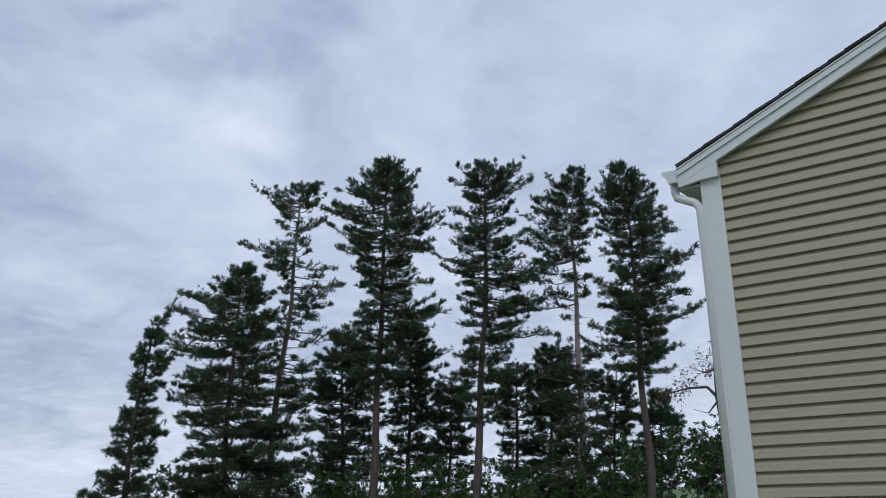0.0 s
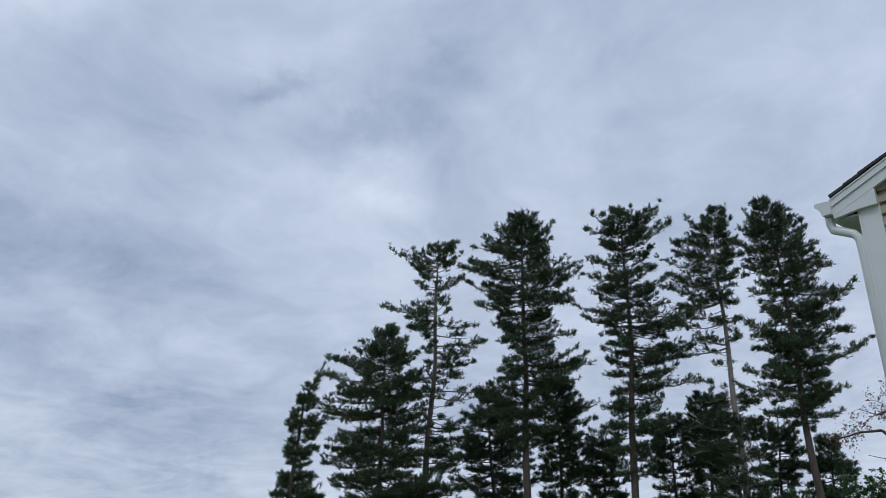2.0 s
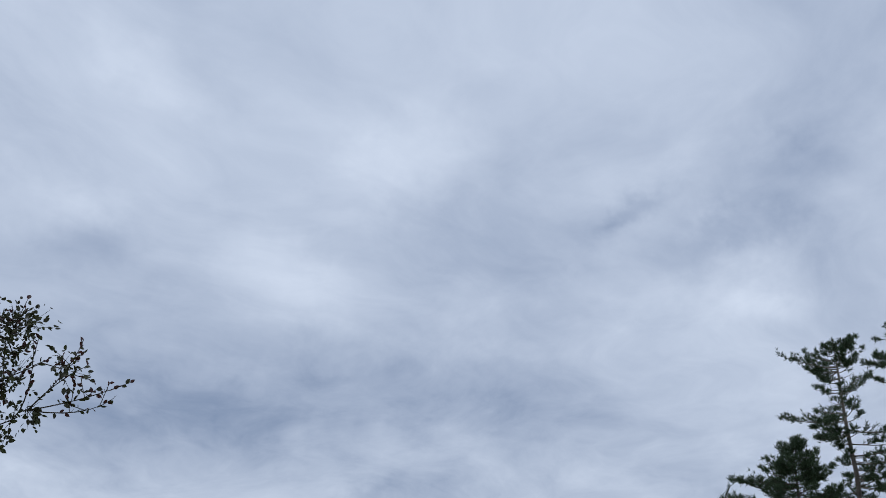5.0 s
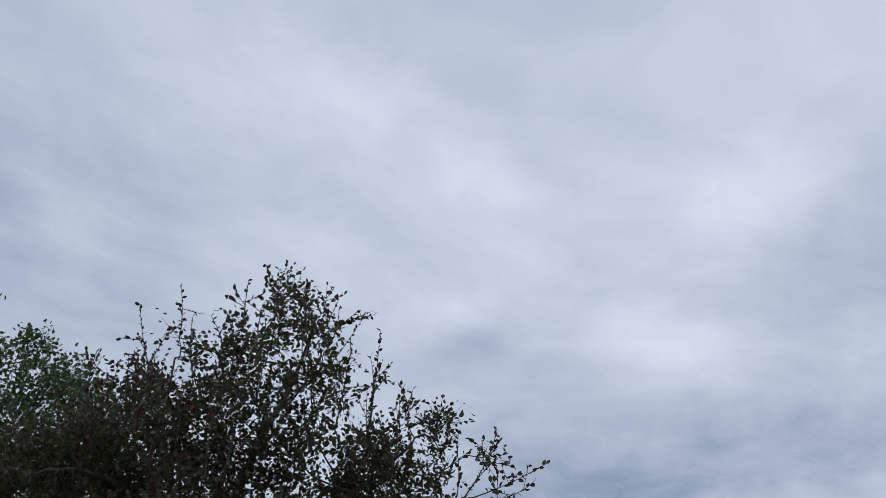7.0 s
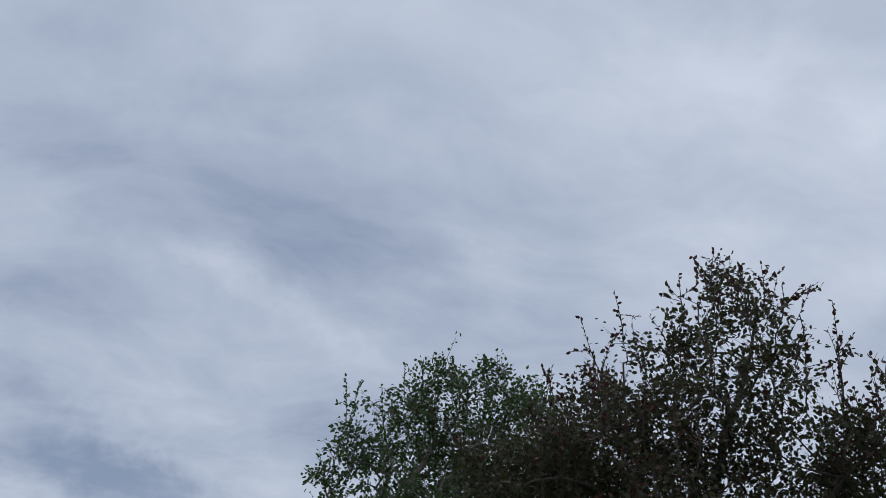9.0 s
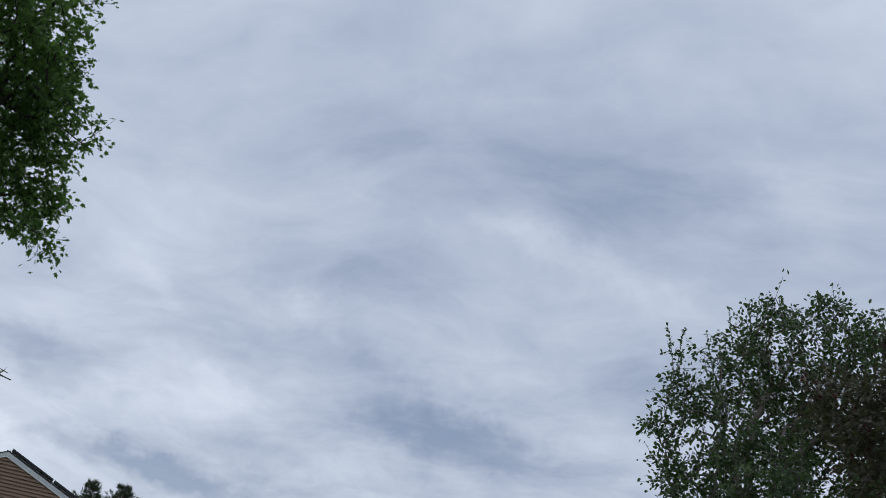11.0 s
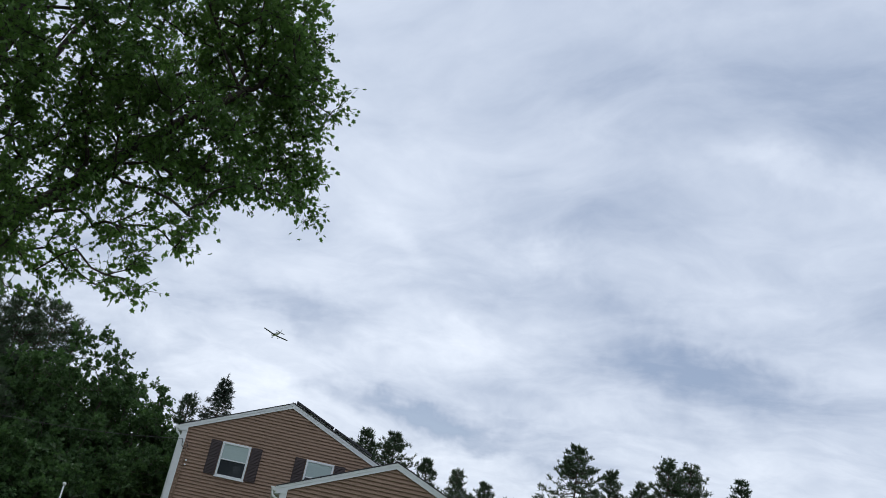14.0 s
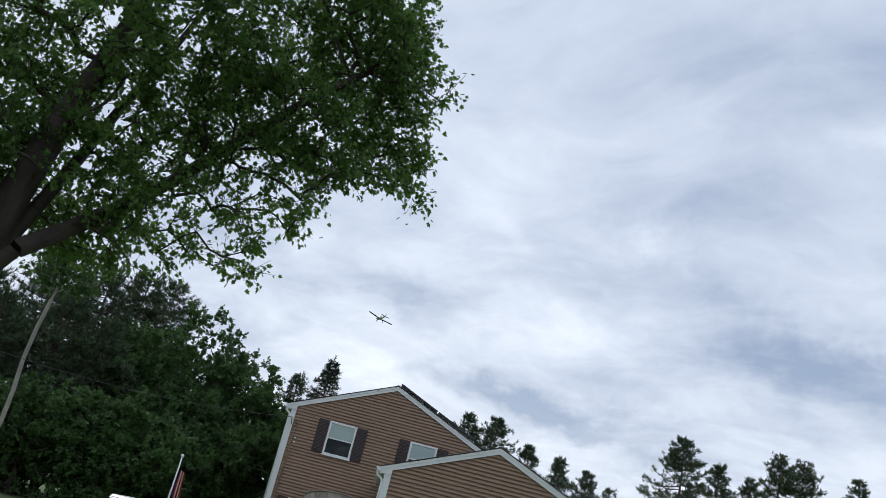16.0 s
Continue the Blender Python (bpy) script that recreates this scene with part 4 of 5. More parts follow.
grove_pine(49, [(8.71, 0.0), (8.77, 0.73), (9.09, 4.26), (9.38, 7.79)],
           [(7.01, 0.84, 0.97, 0.9), (5.47, 0.96, 1.58, 0.9), (3.66, 1.03, 1.57, 0.9), (0.72, 1.14, 1.87, 0.9)], 25, gap=0.38, wide=1.2, label=U)
grove_pine(46, [(10.55, 0.0), (10.61, 0.72), (10.87, 4.04), (10.91, 6.63)],
           [(6.33, 0.55, 0.62, 0.8), (5.18, 1.07, 1.11, 0.8), (4.04, 1.3, 1.67, 0.9), (2.65, 1.46, 0.83, 0.8), (0.73, 1.47, 1.07, 0.9)], 26, gap=0.38, wide=1.2, label=U)
grove_pine(45, [(12.81, 0.0), (13.02, 2.55), (13.13, 4.06)],
           [(3.64, 0.66, 0.6, 0.8), (2.55, 1.26, 1.11, 0.9), (0.68, 1.44, 1.32, 0.9)], 28, gap=0.38, wide=1.2, label=U)


def lobes(d, *rows):
    return [(at(az, el, d + (dd[0] if dd else 0)), r) for az, el, r, *dd in rows]


# undergrowth at the foot of the grove
for i, (az, el, r) in enumerate(((13, 0.8, 1.6), (9, 0.6, 1.5), (5, 0.8, 1.4), (-3, 0.6, 1.4), (-7, 0.7, 1.5), (-10.5, 1.2, 1.5), (-13.5, 1.7, 1.5), (-16.5, 2.4, 1.5), (-19.5, 2.0, 1.6), (1.5, 0.5, 1.5), (17, 0.4, 1.5), (-23, 2, 1.8))):
    b = at(az, 0, 44)
    broadleaf("undergrowth_tree", "small broadleaved tree among the pine trunks", (b.x, b.y, 0), (b.x, b.y, 1.0), [(at(az, el, 44), r), (at(az + 1.6, el - 0.5, 44), r * 0.8), (at(az - 1.7, el - 0.6, 44), r * 0.85), (at(az + 0.9, -0.9, 43), 1.1), (at(az - 1.2, -0.9, 43), 1.1)], 170, 30, 0.13, CLUMP, M_WOODS, M_GREYBARK, 40 + i, twig_leaves=11, twig=0.3, group="undergrowth")
# half-dead tree by the tan house
b = at(-16.7, 0, 24)
broadleaf("half_dead_tree", "half-dead slim tree with a few reddish withered leaves", (b.x, b.y, 0), tuple(at(-17.1, 7.0, 24)), lobes(24, (-16.4, 7.3, 0.32), (-15.6, 6.0, 0.28), (-14.6, 5.9, 0.25), (-13.6, 5.7, 0.2), (-15.2, 6.9, 0.25), (-14.4, 5.2, 0.2), (-17.2, 8.0, 0.25)), 75, 10, 0.05, OVATE, M_DEADLEAF, M_PINEBARK, 60, r_tip=0.0035, twig=0.2, fat=0.34, trunk_r=0.10, lay=0.2,
          scaffold=[[at(-16.3, 5.9, 24), at(-15.2, 5.9, 24), at(-14.2, 5.7, 24), at(-13.3, 5.7, 24)], [at(-16.2, 6.8, 24), at(-15.4, 7.2, 24)], [at(-16.2, 4.3, 24), at(-15.3, 4.6, 24)]], limb_r=((0.035, 0.01), (0.02, 0.008), (0.02, 0.006)))

# ---- near trees ----
PLUM = lobes(6.2, (72.8, 31.1, 0.11, 0.27), (71.3, 29.8, 0.15, 0.28), (70.2, 28.6, 0.17, 0.01), (72.5, 28.5, 0.2, -0.19), (67.8, 29.0, 0.09, -0.4), (74.4, 27.2, 0.22, -0.1), (76.3, 25.8, 0.24, -0.08), (70.1, 26.1, 0.22, -0.41), (72.9, 24.4, 0.35, -0.41), (68.5, 24.5, 0.17, 0.45), (67.2, 21.9, 0.19, 0.14), (70.2, 21.7, 0.33, -0.24), (75.5, 22.0, 0.45, -0.06), (79.3, 23.4, 0.33, 0.43), (78.9, 26.6, 0.17, 0.36), (82.6, 22.7, 0.3, 0.31), (80.3, 20.3, 0.44, -0.1), (84.7, 20.5, 0.38, -0.01), (62.2, 22.1, 0.19, 0.16), (63.2, 23.8, 0.11, -0.4))
PLUM += lobes(6.2, (61.4, 22.8, 0.13, 0.05), (63.8, 20.0, 0.27, -0.21), (60.2, 19.3, 0.2, 0.34), (58.5, 20.0, 0.12, -0.39), (66.3, 19.0, 0.35, 0.16), (72.3, 18.4, 0.53, 0.33), (77.2, 17.6, 0.48, -0.25), (82.0, 16.8, 0.53, 0.36), (67.9, 15.9, 0.57, 0.33), (73.7, 14.5, 0.58, -0.43), (62.0, 17.6, 0.26, 0.19), (79.0, 14.0, 0.58, -0.45), (85.7, 17.1, 0.46, 0.0), (88.1, 19.4, 0.29, -0.06))
b = at(76, 0, 6.4)
broadleaf("plum_tree", "purple-leaved plum tree with upright leafy shoots", (b.x, b.y, 0), (b.x, b.y, 1.5), [(p, r * 0.86) for p, r in PLUM], 600, 44, 0.041, OVATE, M_PLUM, M_PINEBARK, 71, fat=0.40, r_tip=0.0035, spread=0.3, twig=0.155, lay=0.2, inner=0.3, trunk_r=0.09,
          scaffold=[[at(75, 16, 6.3), at(73.5, 21, 6.3), at(71.5, 25.5, 6.3), at(70.5, 29, 6.3)], [at(71, 14, 6.2), at(67, 18.5, 6.2), at(63.5, 21.5, 6.1)], [at(78, 17, 6.4), at(79.5, 22, 6.5), at(79.5, 26, 6.5)]], limb_r=((0.035, 0.008), (0.028, 0.007), (0.028, 0.007)),
          shoots=[at(az, el, 6.2) for az, el in ((74.4, 32.5), (72.9, 32.7), (71.3, 31.6), (69.0, 30.6), (66.7, 29.9), (65.9, 28.7), (79.9, 30.4), (82.3, 29.0), (80.0, 27.9), (77.6, 28.9), (76.4, 28.9), (74.2, 29.8), (84.3, 25.7), (82.8, 25.4), (81.7, 25.9), (63.5, 25.0), (61.5, 24.4), (64.4, 24.4), (60.7, 22.1), (57.9, 22.4), (57.4, 20.9), (54.8, 20.1), (55.6, 19.1), (66.6, 24.9), (65.0, 22.5), (66.5, 27.1), (75.0, 28.4), (78.8, 28.7), (73.5, 31.4), (69.9, 31.5), (67.3, 29.3))], shoot_len=0.42, tipmat=M_PLUMTIP, auto=170, auto_len=0.2)
b = at(91, 0, 10.4)
GREEN = lobes(10.3, (91.8, 24.7, 0.28, -0.36), (93.4, 23.2, 0.34, -0.21), (89.8, 23.9, 0.34, 0.37), (88.1, 24.8, 0.22, -0.22), (95.0, 21.5, 0.38, -0.42), (91.6, 21.1, 0.55, 0.24), (87.9, 21.8, 0.46, -0.06), (85.9, 23.4, 0.32, 0.36), (97.5, 19.5, 0.29, -0.32), (95.1, 18.1, 0.58, -0.22), (91.1, 17.6, 0.69, 0.36), (87.5, 18.5, 0.6, 0.01), (98.5, 17.3, 0.25, 0.01), (84.6, 21.7, 0.42, -0.32), (82.9, 20.0, 0.47, -0.58), (84.0, 17.6, 0.59, 0.52), (93.1, 14.8, 0.75, -0.5), (87.9, 14.8, 0.82, 0.41), (97.6, 15.5, 0.37, -0.16), (83.5, 14.3, 0.8, 0.54))
GREEN += lobes(10.3, (94.7, 12.4, 0.74, -0.12))
broadleaf("cherry_tree", "green-leaved fruit tree behind the plum", (b.x, b.y, 0), (b.x, b.y, 1.9), [(p, r * 0.92) for p, r in GREEN], 900, 34, 0.051, OVATE, M_GREENLEAF, M_GREYBARK, 72, fat=0.42, r_tip=0.005, twig=0.24, lay=0.3, inner=0.2, trunk_r=0.10,
          shoots=[at(az, el - 0.2, 10.3) for az, el in ((98.6, 24.5), (97.6, 24.2), (96.0, 23.9), (94.6, 25.6), (92.5, 26.2), (91.5, 26.3), (93.4, 25.3), (90.4, 25.3), (88.1, 26.1), (87.7, 25.2), (86.6, 25.2), (85.5, 25.2), (84.5, 24.5), (98.1, 21.6), (97.3, 21.3), (99.6, 19.6), (99.1, 18.8), (99.7, 17.0), (89.1, 25.0))], shoot_len=0.5, droop=0.4, auto=110, auto_len=0.28)

b = at(164.9, 0, 12.2)
MAPLE = lobes(12, (143.5, 31.7, 0.54, 0.87), (143.4, 29.1, 0.54, 0.11), (141.0, 28.2, 0.25, -0.52), (143.1, 26.2, 0.59, 0.48), (141.6, 24.1, 0.39, 0.35), (142.2, 22.0, 0.41, 0.37), (140.5, 21.5, 0.18, -0.07), (143.2, 21.4, 0.28, -0.56), (144.7, 23.5, 0.52, 0.28), (145.8, 22.0, 0.3, -0.79), (145.7, 26.6, 0.72, 0.38), (146.5, 30.1, 0.83, 0.27), (148.2, 24.3, 0.67, -0.25), (148.1, 21.5, 0.48, 0.6), (147.1, 19.8, 0.19, -0.61), (149.8, 19.6, 0.4, -0.22), (148.3, 17.4, 0.31, 0.6), (149.5, 15.5, 0.28, -0.24), (149.8, 13.8, 0.15, 0.43), (151.7, 16.3, 0.48, 0.23))
MAPLE += lobes(12, (151.8, 14.5, 0.22, 0.88), (154.2, 14.8, 0.39, 0.98), (154.4, 13.5, 0.18, 0.45), (156.3, 13.7, 0.4, 0.62), (156.0, 12.3, 0.16, -0.69), (158.5, 13.2, 0.41, 0.43), (161.2, 13.0, 0.51, 0.7), (159.0, 16.4, 0.72, -0.2), (154.6, 19.2, 0.75, 0.11), (152.4, 23.7, 0.93, -0.04), (150.5, 28.2, 1.04, 0.92), (155.6, 27.1, 1.01, -0.37), (158.3, 22.3, 0.91, -0.2), (160.9, 26.0, 0.87, -1.0), (162.4, 18.0, 0.81, -0.16), (164.9, 22.4, 0.94, 0.26), (167.1, 19.6, 0.97, 0.87), (165.2, 15.0, 0.77, 0.85), (169.0, 16.8, 1.18, -0.35), (166.2, 12.8, 0.86, 0.98))
MAPLE += lobes(12, (150.2, 34.1, 1.07, -0.62), (156.0, 32.8, 1.27, 0.65), (162.9, 30.6, 1.19, -0.69), (145.0, 34.2, 0.55, -0.19), (141.8, 33.8, 0.12, -0.85), (168.7, 27.0, 1.29, 0.72), (171.5, 18.7, 1.0, 0.66))
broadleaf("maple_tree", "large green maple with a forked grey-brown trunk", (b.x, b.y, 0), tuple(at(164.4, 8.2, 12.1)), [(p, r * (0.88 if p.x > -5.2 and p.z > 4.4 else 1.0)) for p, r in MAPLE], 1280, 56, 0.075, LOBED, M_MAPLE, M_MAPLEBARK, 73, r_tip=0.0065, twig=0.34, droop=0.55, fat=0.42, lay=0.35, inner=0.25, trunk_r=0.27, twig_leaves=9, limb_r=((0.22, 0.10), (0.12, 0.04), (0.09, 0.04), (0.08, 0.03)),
          scaffold=[[at(164.3, 10.4, 12), at(163.8, 14.9, 12), at(163.1, 19.0, 12), at(162.2, 22.9, 12), at(161.6, 26.1, 12.2), at(161.4, 29.1, 12.5), at(161.5, 32.3, 12.8)],
                    [at(162.6, 11.0, 11.8), at(160.4, 13.1, 12), at(158.1, 15.4, 12.2), at(155.9, 17.8, 12.3), at(153.8, 20.4, 12.3), at(151.9, 22.6, 12.3), at(149.4, 25.5, 12.2), at(146.6, 27.9, 12.1)],
                    [at(162.6, 13.5, 12.2), at(161.3, 17.7, 12.4), at(160.3, 21.1, 12.5), at(159.0, 24.6, 12.7), at(157.8, 28.4, 12.9)],
                    [at(166.9, 12.2, 12.5), at(169.5, 15.6, 12.9), at(171.6, 19.1, 13.2)]])

# ---- woods behind the brown house ----
for i, (az, el, d, w) in enumerate(((151.6, 11.1, 40, 2.3), (149.0, 10.2, 41, 2.0), (147.0, 8.7, 43, 1.6), (153.2, 9.0, 38, 2.0), (151.0, 6.5, 37, 2.2), (148.2, 5.2, 39, 1.9), (155.8, 3.8, 33, 1.6), (158.8, 2.4, 33, 1.8), (153.0, 3.2, 34, 1.8), (150.0, 2.8, 36, 1.7), (147.2, 2.8, 40, 1.6), (162.5, 2.8, 33, 1.9), (145.4, 6.4, 46, 1.3), (161.0, 2.0, 39, 2.0), (157.3, 1.8, 38, 1.9), (153.6, 1.2, 33, 1.4))):
    b = at(az, 0, d)
    hgt = at(az, el, d).z
    lb = [(Vector((b.x, b.y, hgt - w * 0.75)), w * 0.75), (Vector((b.x, b.y, hgt - w * 1.7)), w * 1.05), (at(az + 2.4, el * 0.55, d), w * 0.85), (at(az - 2.2, el * 0.5, d), w * 0.85), (at(az, el * 0.28, d), w)]
    broadleaf("woods_tree", "dense dark green broadleaved tree at the wood's edge", (b.x, b.y, 0), (b.x, b.y, hgt * 0.3), lb, 420, 56, 0.135, CLUMP, M_WOODS, M_PINEBARK, 80 + i, twig_leaves=16, r_tip=0.005, twig=0.26, fat=0.5, group="woods behind the house", inner=0.3, sub=13, lay=0.45)


def plain_pine(az, el, d, half, seed, **kw):
    """A pine by its bearing, the height of its tip and its half width in metres."""
    b, z = at(az, 0, d), at(az, el, d).z - 0.12
    k = np.random.default_rng(seed).uniform(0.75, 1.15, 10)
    rows = [(z - 0.2, half * 0.22, half * 0.22, 1), (z - 0.8, half * 0.5 * k[0], half * 0.5 * k[1], 1), (z - 1.7, half * 0.8 * k[2], half * 0.8 * k[3], 1), (z * 0.72, half * k[4], half * k[5], 1), (z * 0.5, half * 0.95 * k[6], half * k[7], 0.95), (z * 0.25, half * 0.9 * k[8], half * 0.9 * k[9], 0.9)]
    return white_pine((b.x, b.y), [(0, 0), (0.1, z * 0.5), (0, z)], rows, seed, far=True, blade=0.22, gap=0.44, group="distant pines", **kw)


for i, (az, el, d, half) in enumerate(((133.4, 8.8, 55, 2.0), (131.6, 9.0, 56, 2.1), (129.3, 7.8, 58, 1.5), (127.2, 7.5, 60, 1.5), (125.4, 7.0, 60, 1.6), (123.9, 6.2, 62, 1.5), (119.9, 10.3, 55, 2.4), (117.7, 9.1, 58, 1.5), (114.3, 10.3, 56, 2.0), (113.0, 10.2, 57, 2.2), (115.8, 8.6, 60, 1.6), (109.9, 9.7, 60, 1.6), (106.5, 8.6, 60, 1.7), (144.8, 8.6, 56, 1.6), (155.5, 12.0, 42, 2.9), (157.6, 11.6, 41, 2.8), (160.8, 11.2, 41, 2.8), (164.5, 10.5, 40, 2.8), (153.8, 11.9, 46, 2.6), (159.2, 9.5, 37, 2.5), (156.6, 8.5, 37, 2.3), (162.8, 8.6, 37, 2.5))):
    plain_pine(az, el, d, half, 100 + i, label="distant white pine with a ragged crown")
b, z = at(142.9, 0, 54), at(142.9, 10.2, 54).z
white_pine((b.x, b.y), [(0, 0), (0, z)], [(z - 0.2, 0.12, 0.12, 1), (z - 1.0, 0.55, 0.55, 1), (z - 2.5, 1.25, 1.25, 1), (z - 5, 1.9, 1.9, 1), (1.5, 2.8, 2.8, 1)], 130, needles=M_SPRUCE, name="spruce", label="dark pointed spruce behind the brown house", gap=0.21, rise=-1, blade=0.17, far=True, group="")
# pale birch trunk at the wood's edge
b = at(160.6, 0, 31)
broadleaf("birch", "pale-barked birch at the edge of the woods", (b.x, b.y, 0), tuple(at(160.4, 8.6, 31)), [(at(160.2, 10.5, 31), 0.9), (at(161.4, 10.8, 31), 0.9), (at(159.2, 10.6, 31), 0.8)], 90, 26, 0.16, CLUMP, M_WOODS, M_PALEBARK, 140, r_tip=0.006, twig=0.3, fat=0.4, trunk_r=0.065)

# ---- flag pole ----
b = at(150.0, 0, 24)
pole_top = at(150.0, 1.9, 24).z
pole = thing("flag_pole", Matrix.Translation((b.x, b.y, 0)), "white flag pole with a striped flag over a yellow one", "flag pole")
part("pole", pipe(bmesh.new(), [(0, 0, 0), (0, 0, pole_top - 0.05)], [0.03, 0.018], 10), M_GUTTER, pole)
bm = bmesh.new()
bmesh.ops.create_uvsphere(bm, u_segments=14, v_segments=8, radius=0.045)
ob = part("finial", bm, M_GUTTER, pole)
ob.location = (0, 0, pole_top - 0.02)
side = Vector((math.cos(radians(150.4)), math.sin(radians(150.4)), 0))


def hanging_flag(name, z0, z1, wide, mats, parent, label):
    """A limp flag in folds, cut in upright stripes of cloth."""
    fl = part(name, pipe(bmesh.new(), [(0, 0, z1 + 0.01), (0, 0, z0 - 0.01)], 0.02, 8), M_GUTTER, parent, label)
    n = len(mats)
    for i, mt in enumerate(mats):
        bm = bmesh.new()
        grid = []
        for u in np.linspace(i / n, (i + 1) / n, 4):
            col = []
            for v in np.linspace(0, 1, 9):
                off = side * (0.03 + wide * u * (0.75 + 0.25 * v)) + Vector((-side.y, side.x, 0)) * 0.05 * math.sin(u * 11 + v * 2)
                col.append(bm.verts.new(off + Vector((0, 0, z1 - (z1 - z0) * v - 0.25 * u * wide))))
            grid.append(col)
        for c0, c1 in zip(grid, grid[1:]):
            for k in range(8):
                bm.faces.new((c0[k], c0[k + 1], c1[k + 1], c1[k])).smooth = True
        bmesh.ops.solidify(bm, geom=bm.faces[:], thickness=0.004)
        part("cloth", bm, mt, fl)
    return fl


hanging_flag("striped_flag", pole_top - 1.05, pole_top - 0.35, 0.22, [M_FLAGBLUE, M_FLAGRED, M_FLAGWHITE, M_FLAGRED, M_FLAGWHITE, M_FLAGRED], pole, "limp red, white and blue flag")
hanging_flag("yellow_flag", pole_top - 1.75, pole_top - 1.1, 0.22, [M_FLAGYELLOW], pole, "limp yellow flag")

# ---- parked van ----
b = at(150.1, 0, 18.8)
VAN = Matrix.Translation((b.x, b.y, -0.05)) @ Euler((0, 0, radians(230))).to_matrix().to_4x4() @ Matrix.Scale(0.80, 4)
van = thing("parked_car", VAN, "low white car with dark tinted windows on the lawn", "car")
bm = bmesh.new()
prism(bm, [(-2.3, 0.35), (2.3, 0.35), (2.4, 0.75), (2.2, 1.0), (-2.4, 1.0), (-2.42, 0.6)], -0.9, 0.9)
bmesh.ops.bevel(bm, geom=bm.edges[:], offset=0.06, segments=2, affect="EDGES")
part("body", bm, M_CARPAINT, van)
bm = bmesh.new()
prism(bm, [(-2.3, 1.0), (1.7, 1.0), (0.95, 1.42), (-2.1, 1.42)], -0.82, 0.82)
bmesh.ops.bevel(bm, geom=bm.edges[:], offset=0.05, segments=2, affect="EDGES")
part("window_band", bm, M_CARGLASS, van, "dark tinted glass")
bm = bmesh.new()
prism(bm, [(-2.14, 1.38), (1.0, 1.38), (0.8, 1.45), (-1.9, 1.47)], -0.8, 0.8)
bmesh.ops.bevel(bm, geom=bm.edges[:], offset=0.025, segments=2, affect="EDGES")
part("roof", bm, M_CARPAINT, van)
for x in (-1.5, 1.5):
    for y in (-0.92, 0.72):
        part("wheel", pipe(bmesh.new(), [(x, y, 0.36), (x, y + 0.2, 0.36)], 0.34, 20), M_RUBBER, van)

# ---- light aircraft in flight ----
place = Vector((0, 0, 1.6)) + Vector(heading(140.8, 13.3)) * 345
course_dir = Vector((-56, -176, 0)).normalized()
PLANE = Matrix.Translation(place) @ Euler((0, 0, math.atan2(course_dir.y, course_dir.x))).to_matrix().to_4x4() @ Euler((radians(10), 0, 0)).to_matrix().to_4x4()
plane = thing("light_aircraft", PLANE, "single-engined low-wing light aircraft flying under the clouds", "aircraft")
secs = [(3.6, 0.12, 0.0), (3.4, 0.38, 0.0), (2.6, 0.52, 0.02), (1.2, 0.60, 0.08), (0.0, 0.62, 0.12), (-1.2, 0.52, 0.12), (-2.6, 0.32, 0.16), (-4.0, 0.14, 0.22)]
bm = bmesh.new()
rings = []
for x, r, zc in secs:
    rings.append([bm.verts.new((x, r * 0.92 * math.cos(k * math.tau / 16), zc + r * 1.05 * math.sin(k * math.tau / 16))) for k in range(16)])
for a, b in zip(rings, rings[1:]):
    for k in range(16):
        bm.faces.new((a[k], a[(k + 1) % 16], b[(k + 1) % 16], b[k])).smooth = True
bm.faces.new(rings[0][::-1]), bm.faces.new(rings[-1])
bmesh.ops.recalc_face_normals(bm, faces=bm.faces)
part("fuselage", bm, M_AIRFRAME, plane)


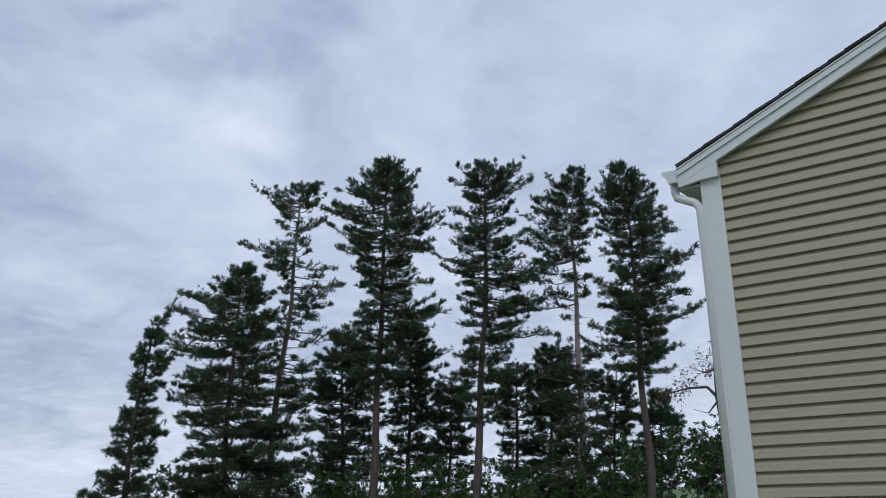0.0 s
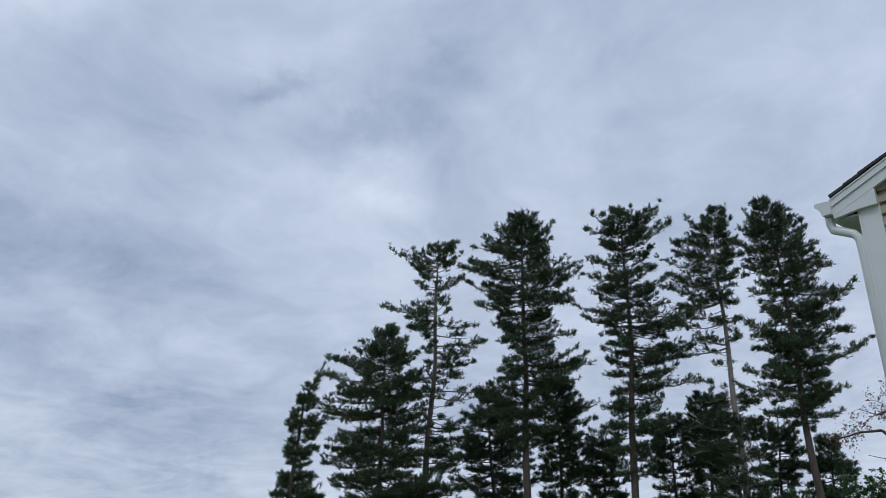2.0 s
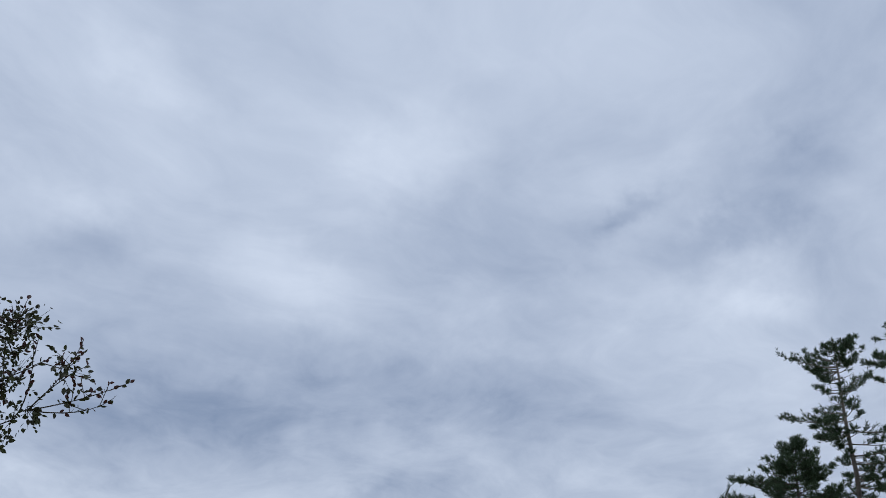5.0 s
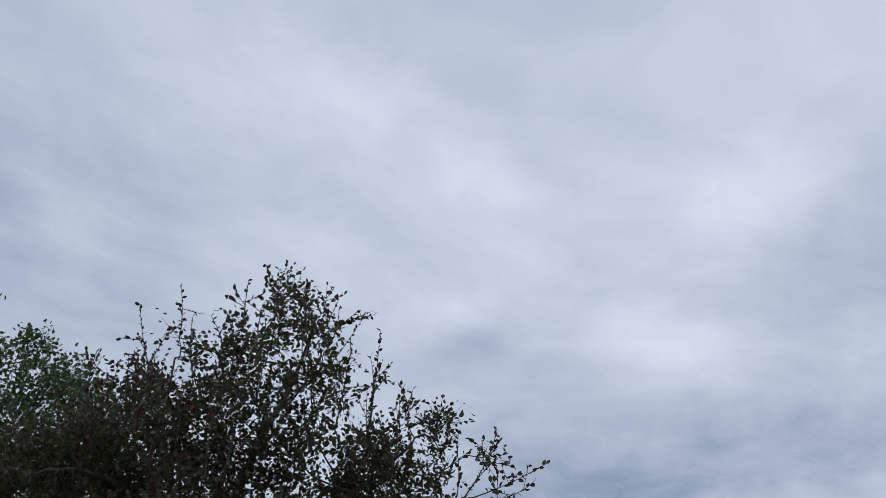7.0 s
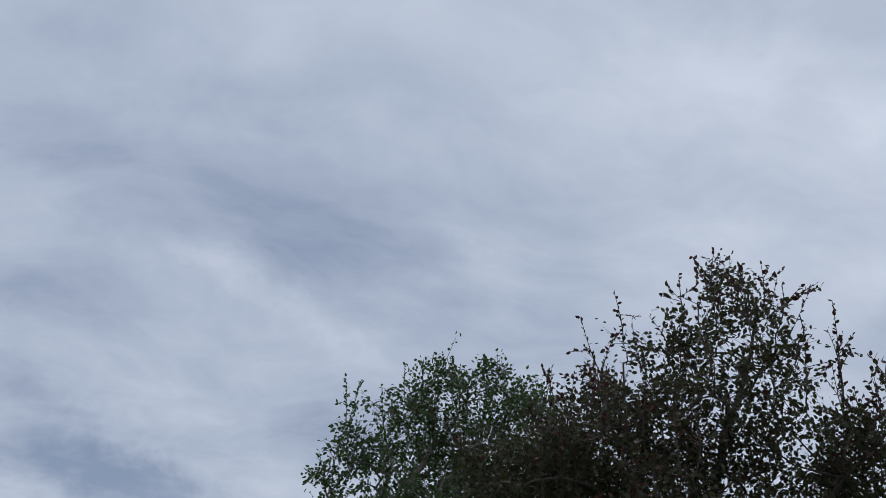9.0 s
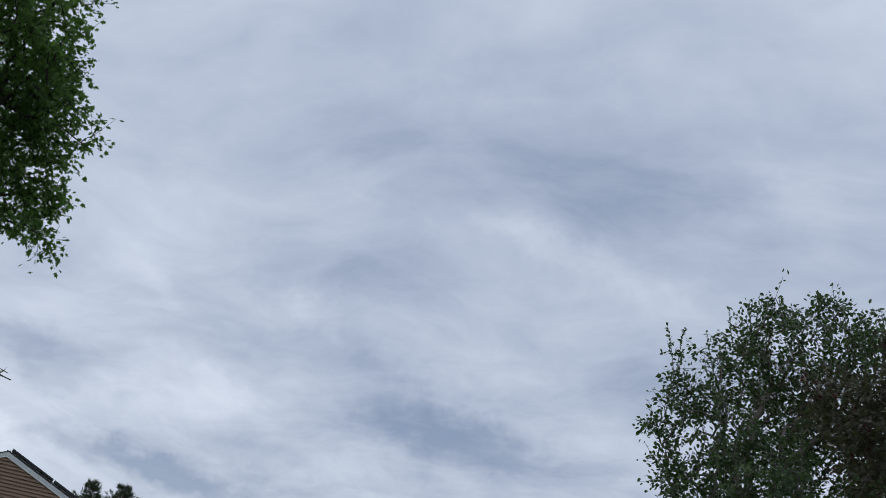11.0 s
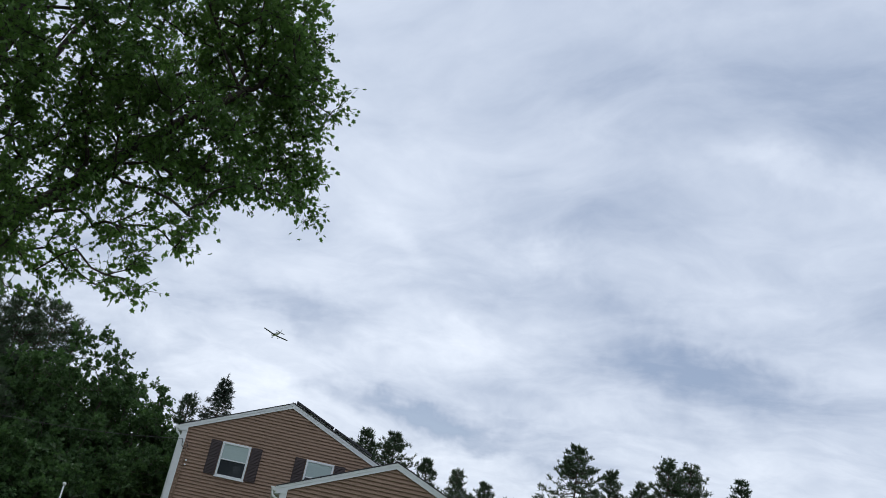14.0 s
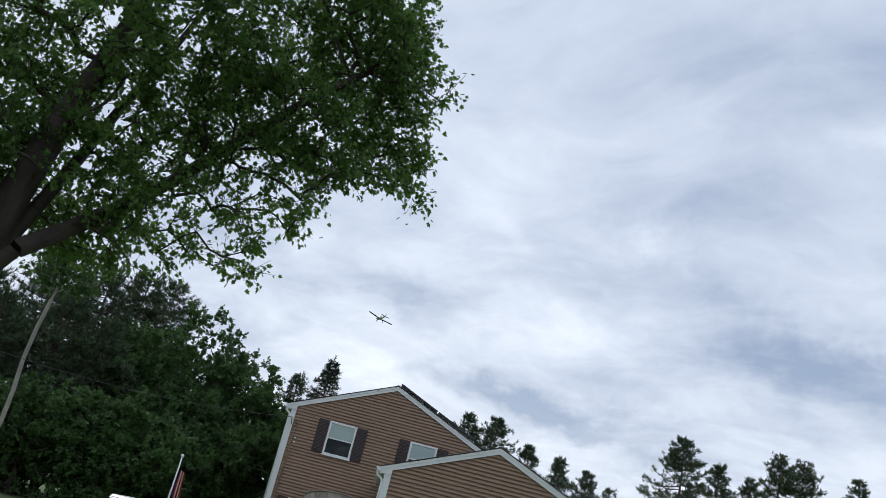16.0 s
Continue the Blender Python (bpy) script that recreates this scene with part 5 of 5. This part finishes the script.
def aerofoil(name, root, tip, root_c, tip_c, thick, mat, label=""):
    """A tapered wing or tail surface from root to tip, leading edge forward."""
    bm = bmesh.new()
    prof = [(0.0, 0.0), (-0.08, 0.5), (-0.3, 0.75), (-0.7, 0.4), (-1.0, 0.0), (-0.7, -0.25), (-0.3, -0.4), (-0.08, -0.3)]
    root, tip = Vector(root), Vector(tip)
    span = (tip - root).normalized()
    nrm = Vector((1, 0, 0)).cross(span)
    rs = []
    for p, c in ((root, root_c), (tip, tip_c)):
        rs.append([bm.verts.new(p + Vector((x * c, 0, 0)) + nrm * (t * c * thick)) for x, t in prof])
    n = len(prof)
    for k in range(n):
        bm.faces.new((rs[0][k], rs[0][(k + 1) % n], rs[1][(k + 1) % n], rs[1][k])).smooth = True
    bm.faces.new(rs[0]), bm.faces.new(rs[1])
    bmesh.ops.recalc_face_normals(bm, faces=bm.faces)
    return part(name, bm, mat, plane, label)


for s in (-1, 1):
    aerofoil("wing", (1.3, 0.3 * s, -0.32), (1.1, 5.35 * s, 0.1), 1.65, 1.2, 0.13, M_AIRDARK, "wing, dark from below")
    aerofoil("tailplane", (-3.1, 0.1 * s, 0.25), (-3.3, 1.75 * s, 0.28), 0.95, 0.7, 0.10, M_AIRDARK)
    part("gear_leg", pipe(bmesh.new(), [(0.6, 1.3 * s, -0.3), (0.6, 1.45 * s, -0.95)], 0.05, 8), M_AIRDARK, plane)
    part("gear_wheel", pipe(bmesh.new(), [(0.6, 1.38 * s, -1.0), (0.6, 1.54 * s, -1.0)], 0.2, 14), M_AIRDARK, plane)
aerofoil("fin", (-2.9, 0, 0.3), (-3.75, 0, 1.65), 1.25, 0.7, 0.09, M_AIRFRAME)
bm = bmesh.new()
bmesh.ops.create_uvsphere(bm, u_segments=16, v_segments=10, radius=0.5)
for v in bm.verts:
    v.co = Vector((v.co.x * 2.4, v.co.y * 0.95, v.co.z * 0.85))
ob = part("canopy", bm, M_CARGLASS, plane)
ob.location = (-0.1, 0, 0.55)
for s in (-1, 1):
    part("propeller_blade", box(bmesh.new(), 3.62, 3.66, -0.06, 0.06, 0.08 if s > 0 else -0.95, 0.95 if s > 0 else -0.08, 0.01), M_AIRDARK, plane)
part("nose_gear", pipe(bmesh.new(), [(2.7, 0, -0.4), (2.8, 0, -1.0)], 0.05, 8), M_AIRDARK, plane)
part("nose_wheel", pipe(bmesh.new(), [(2.8, -0.08, -1.05), (2.8, 0.08, -1.05)], 0.18, 14), M_AIRDARK, plane)
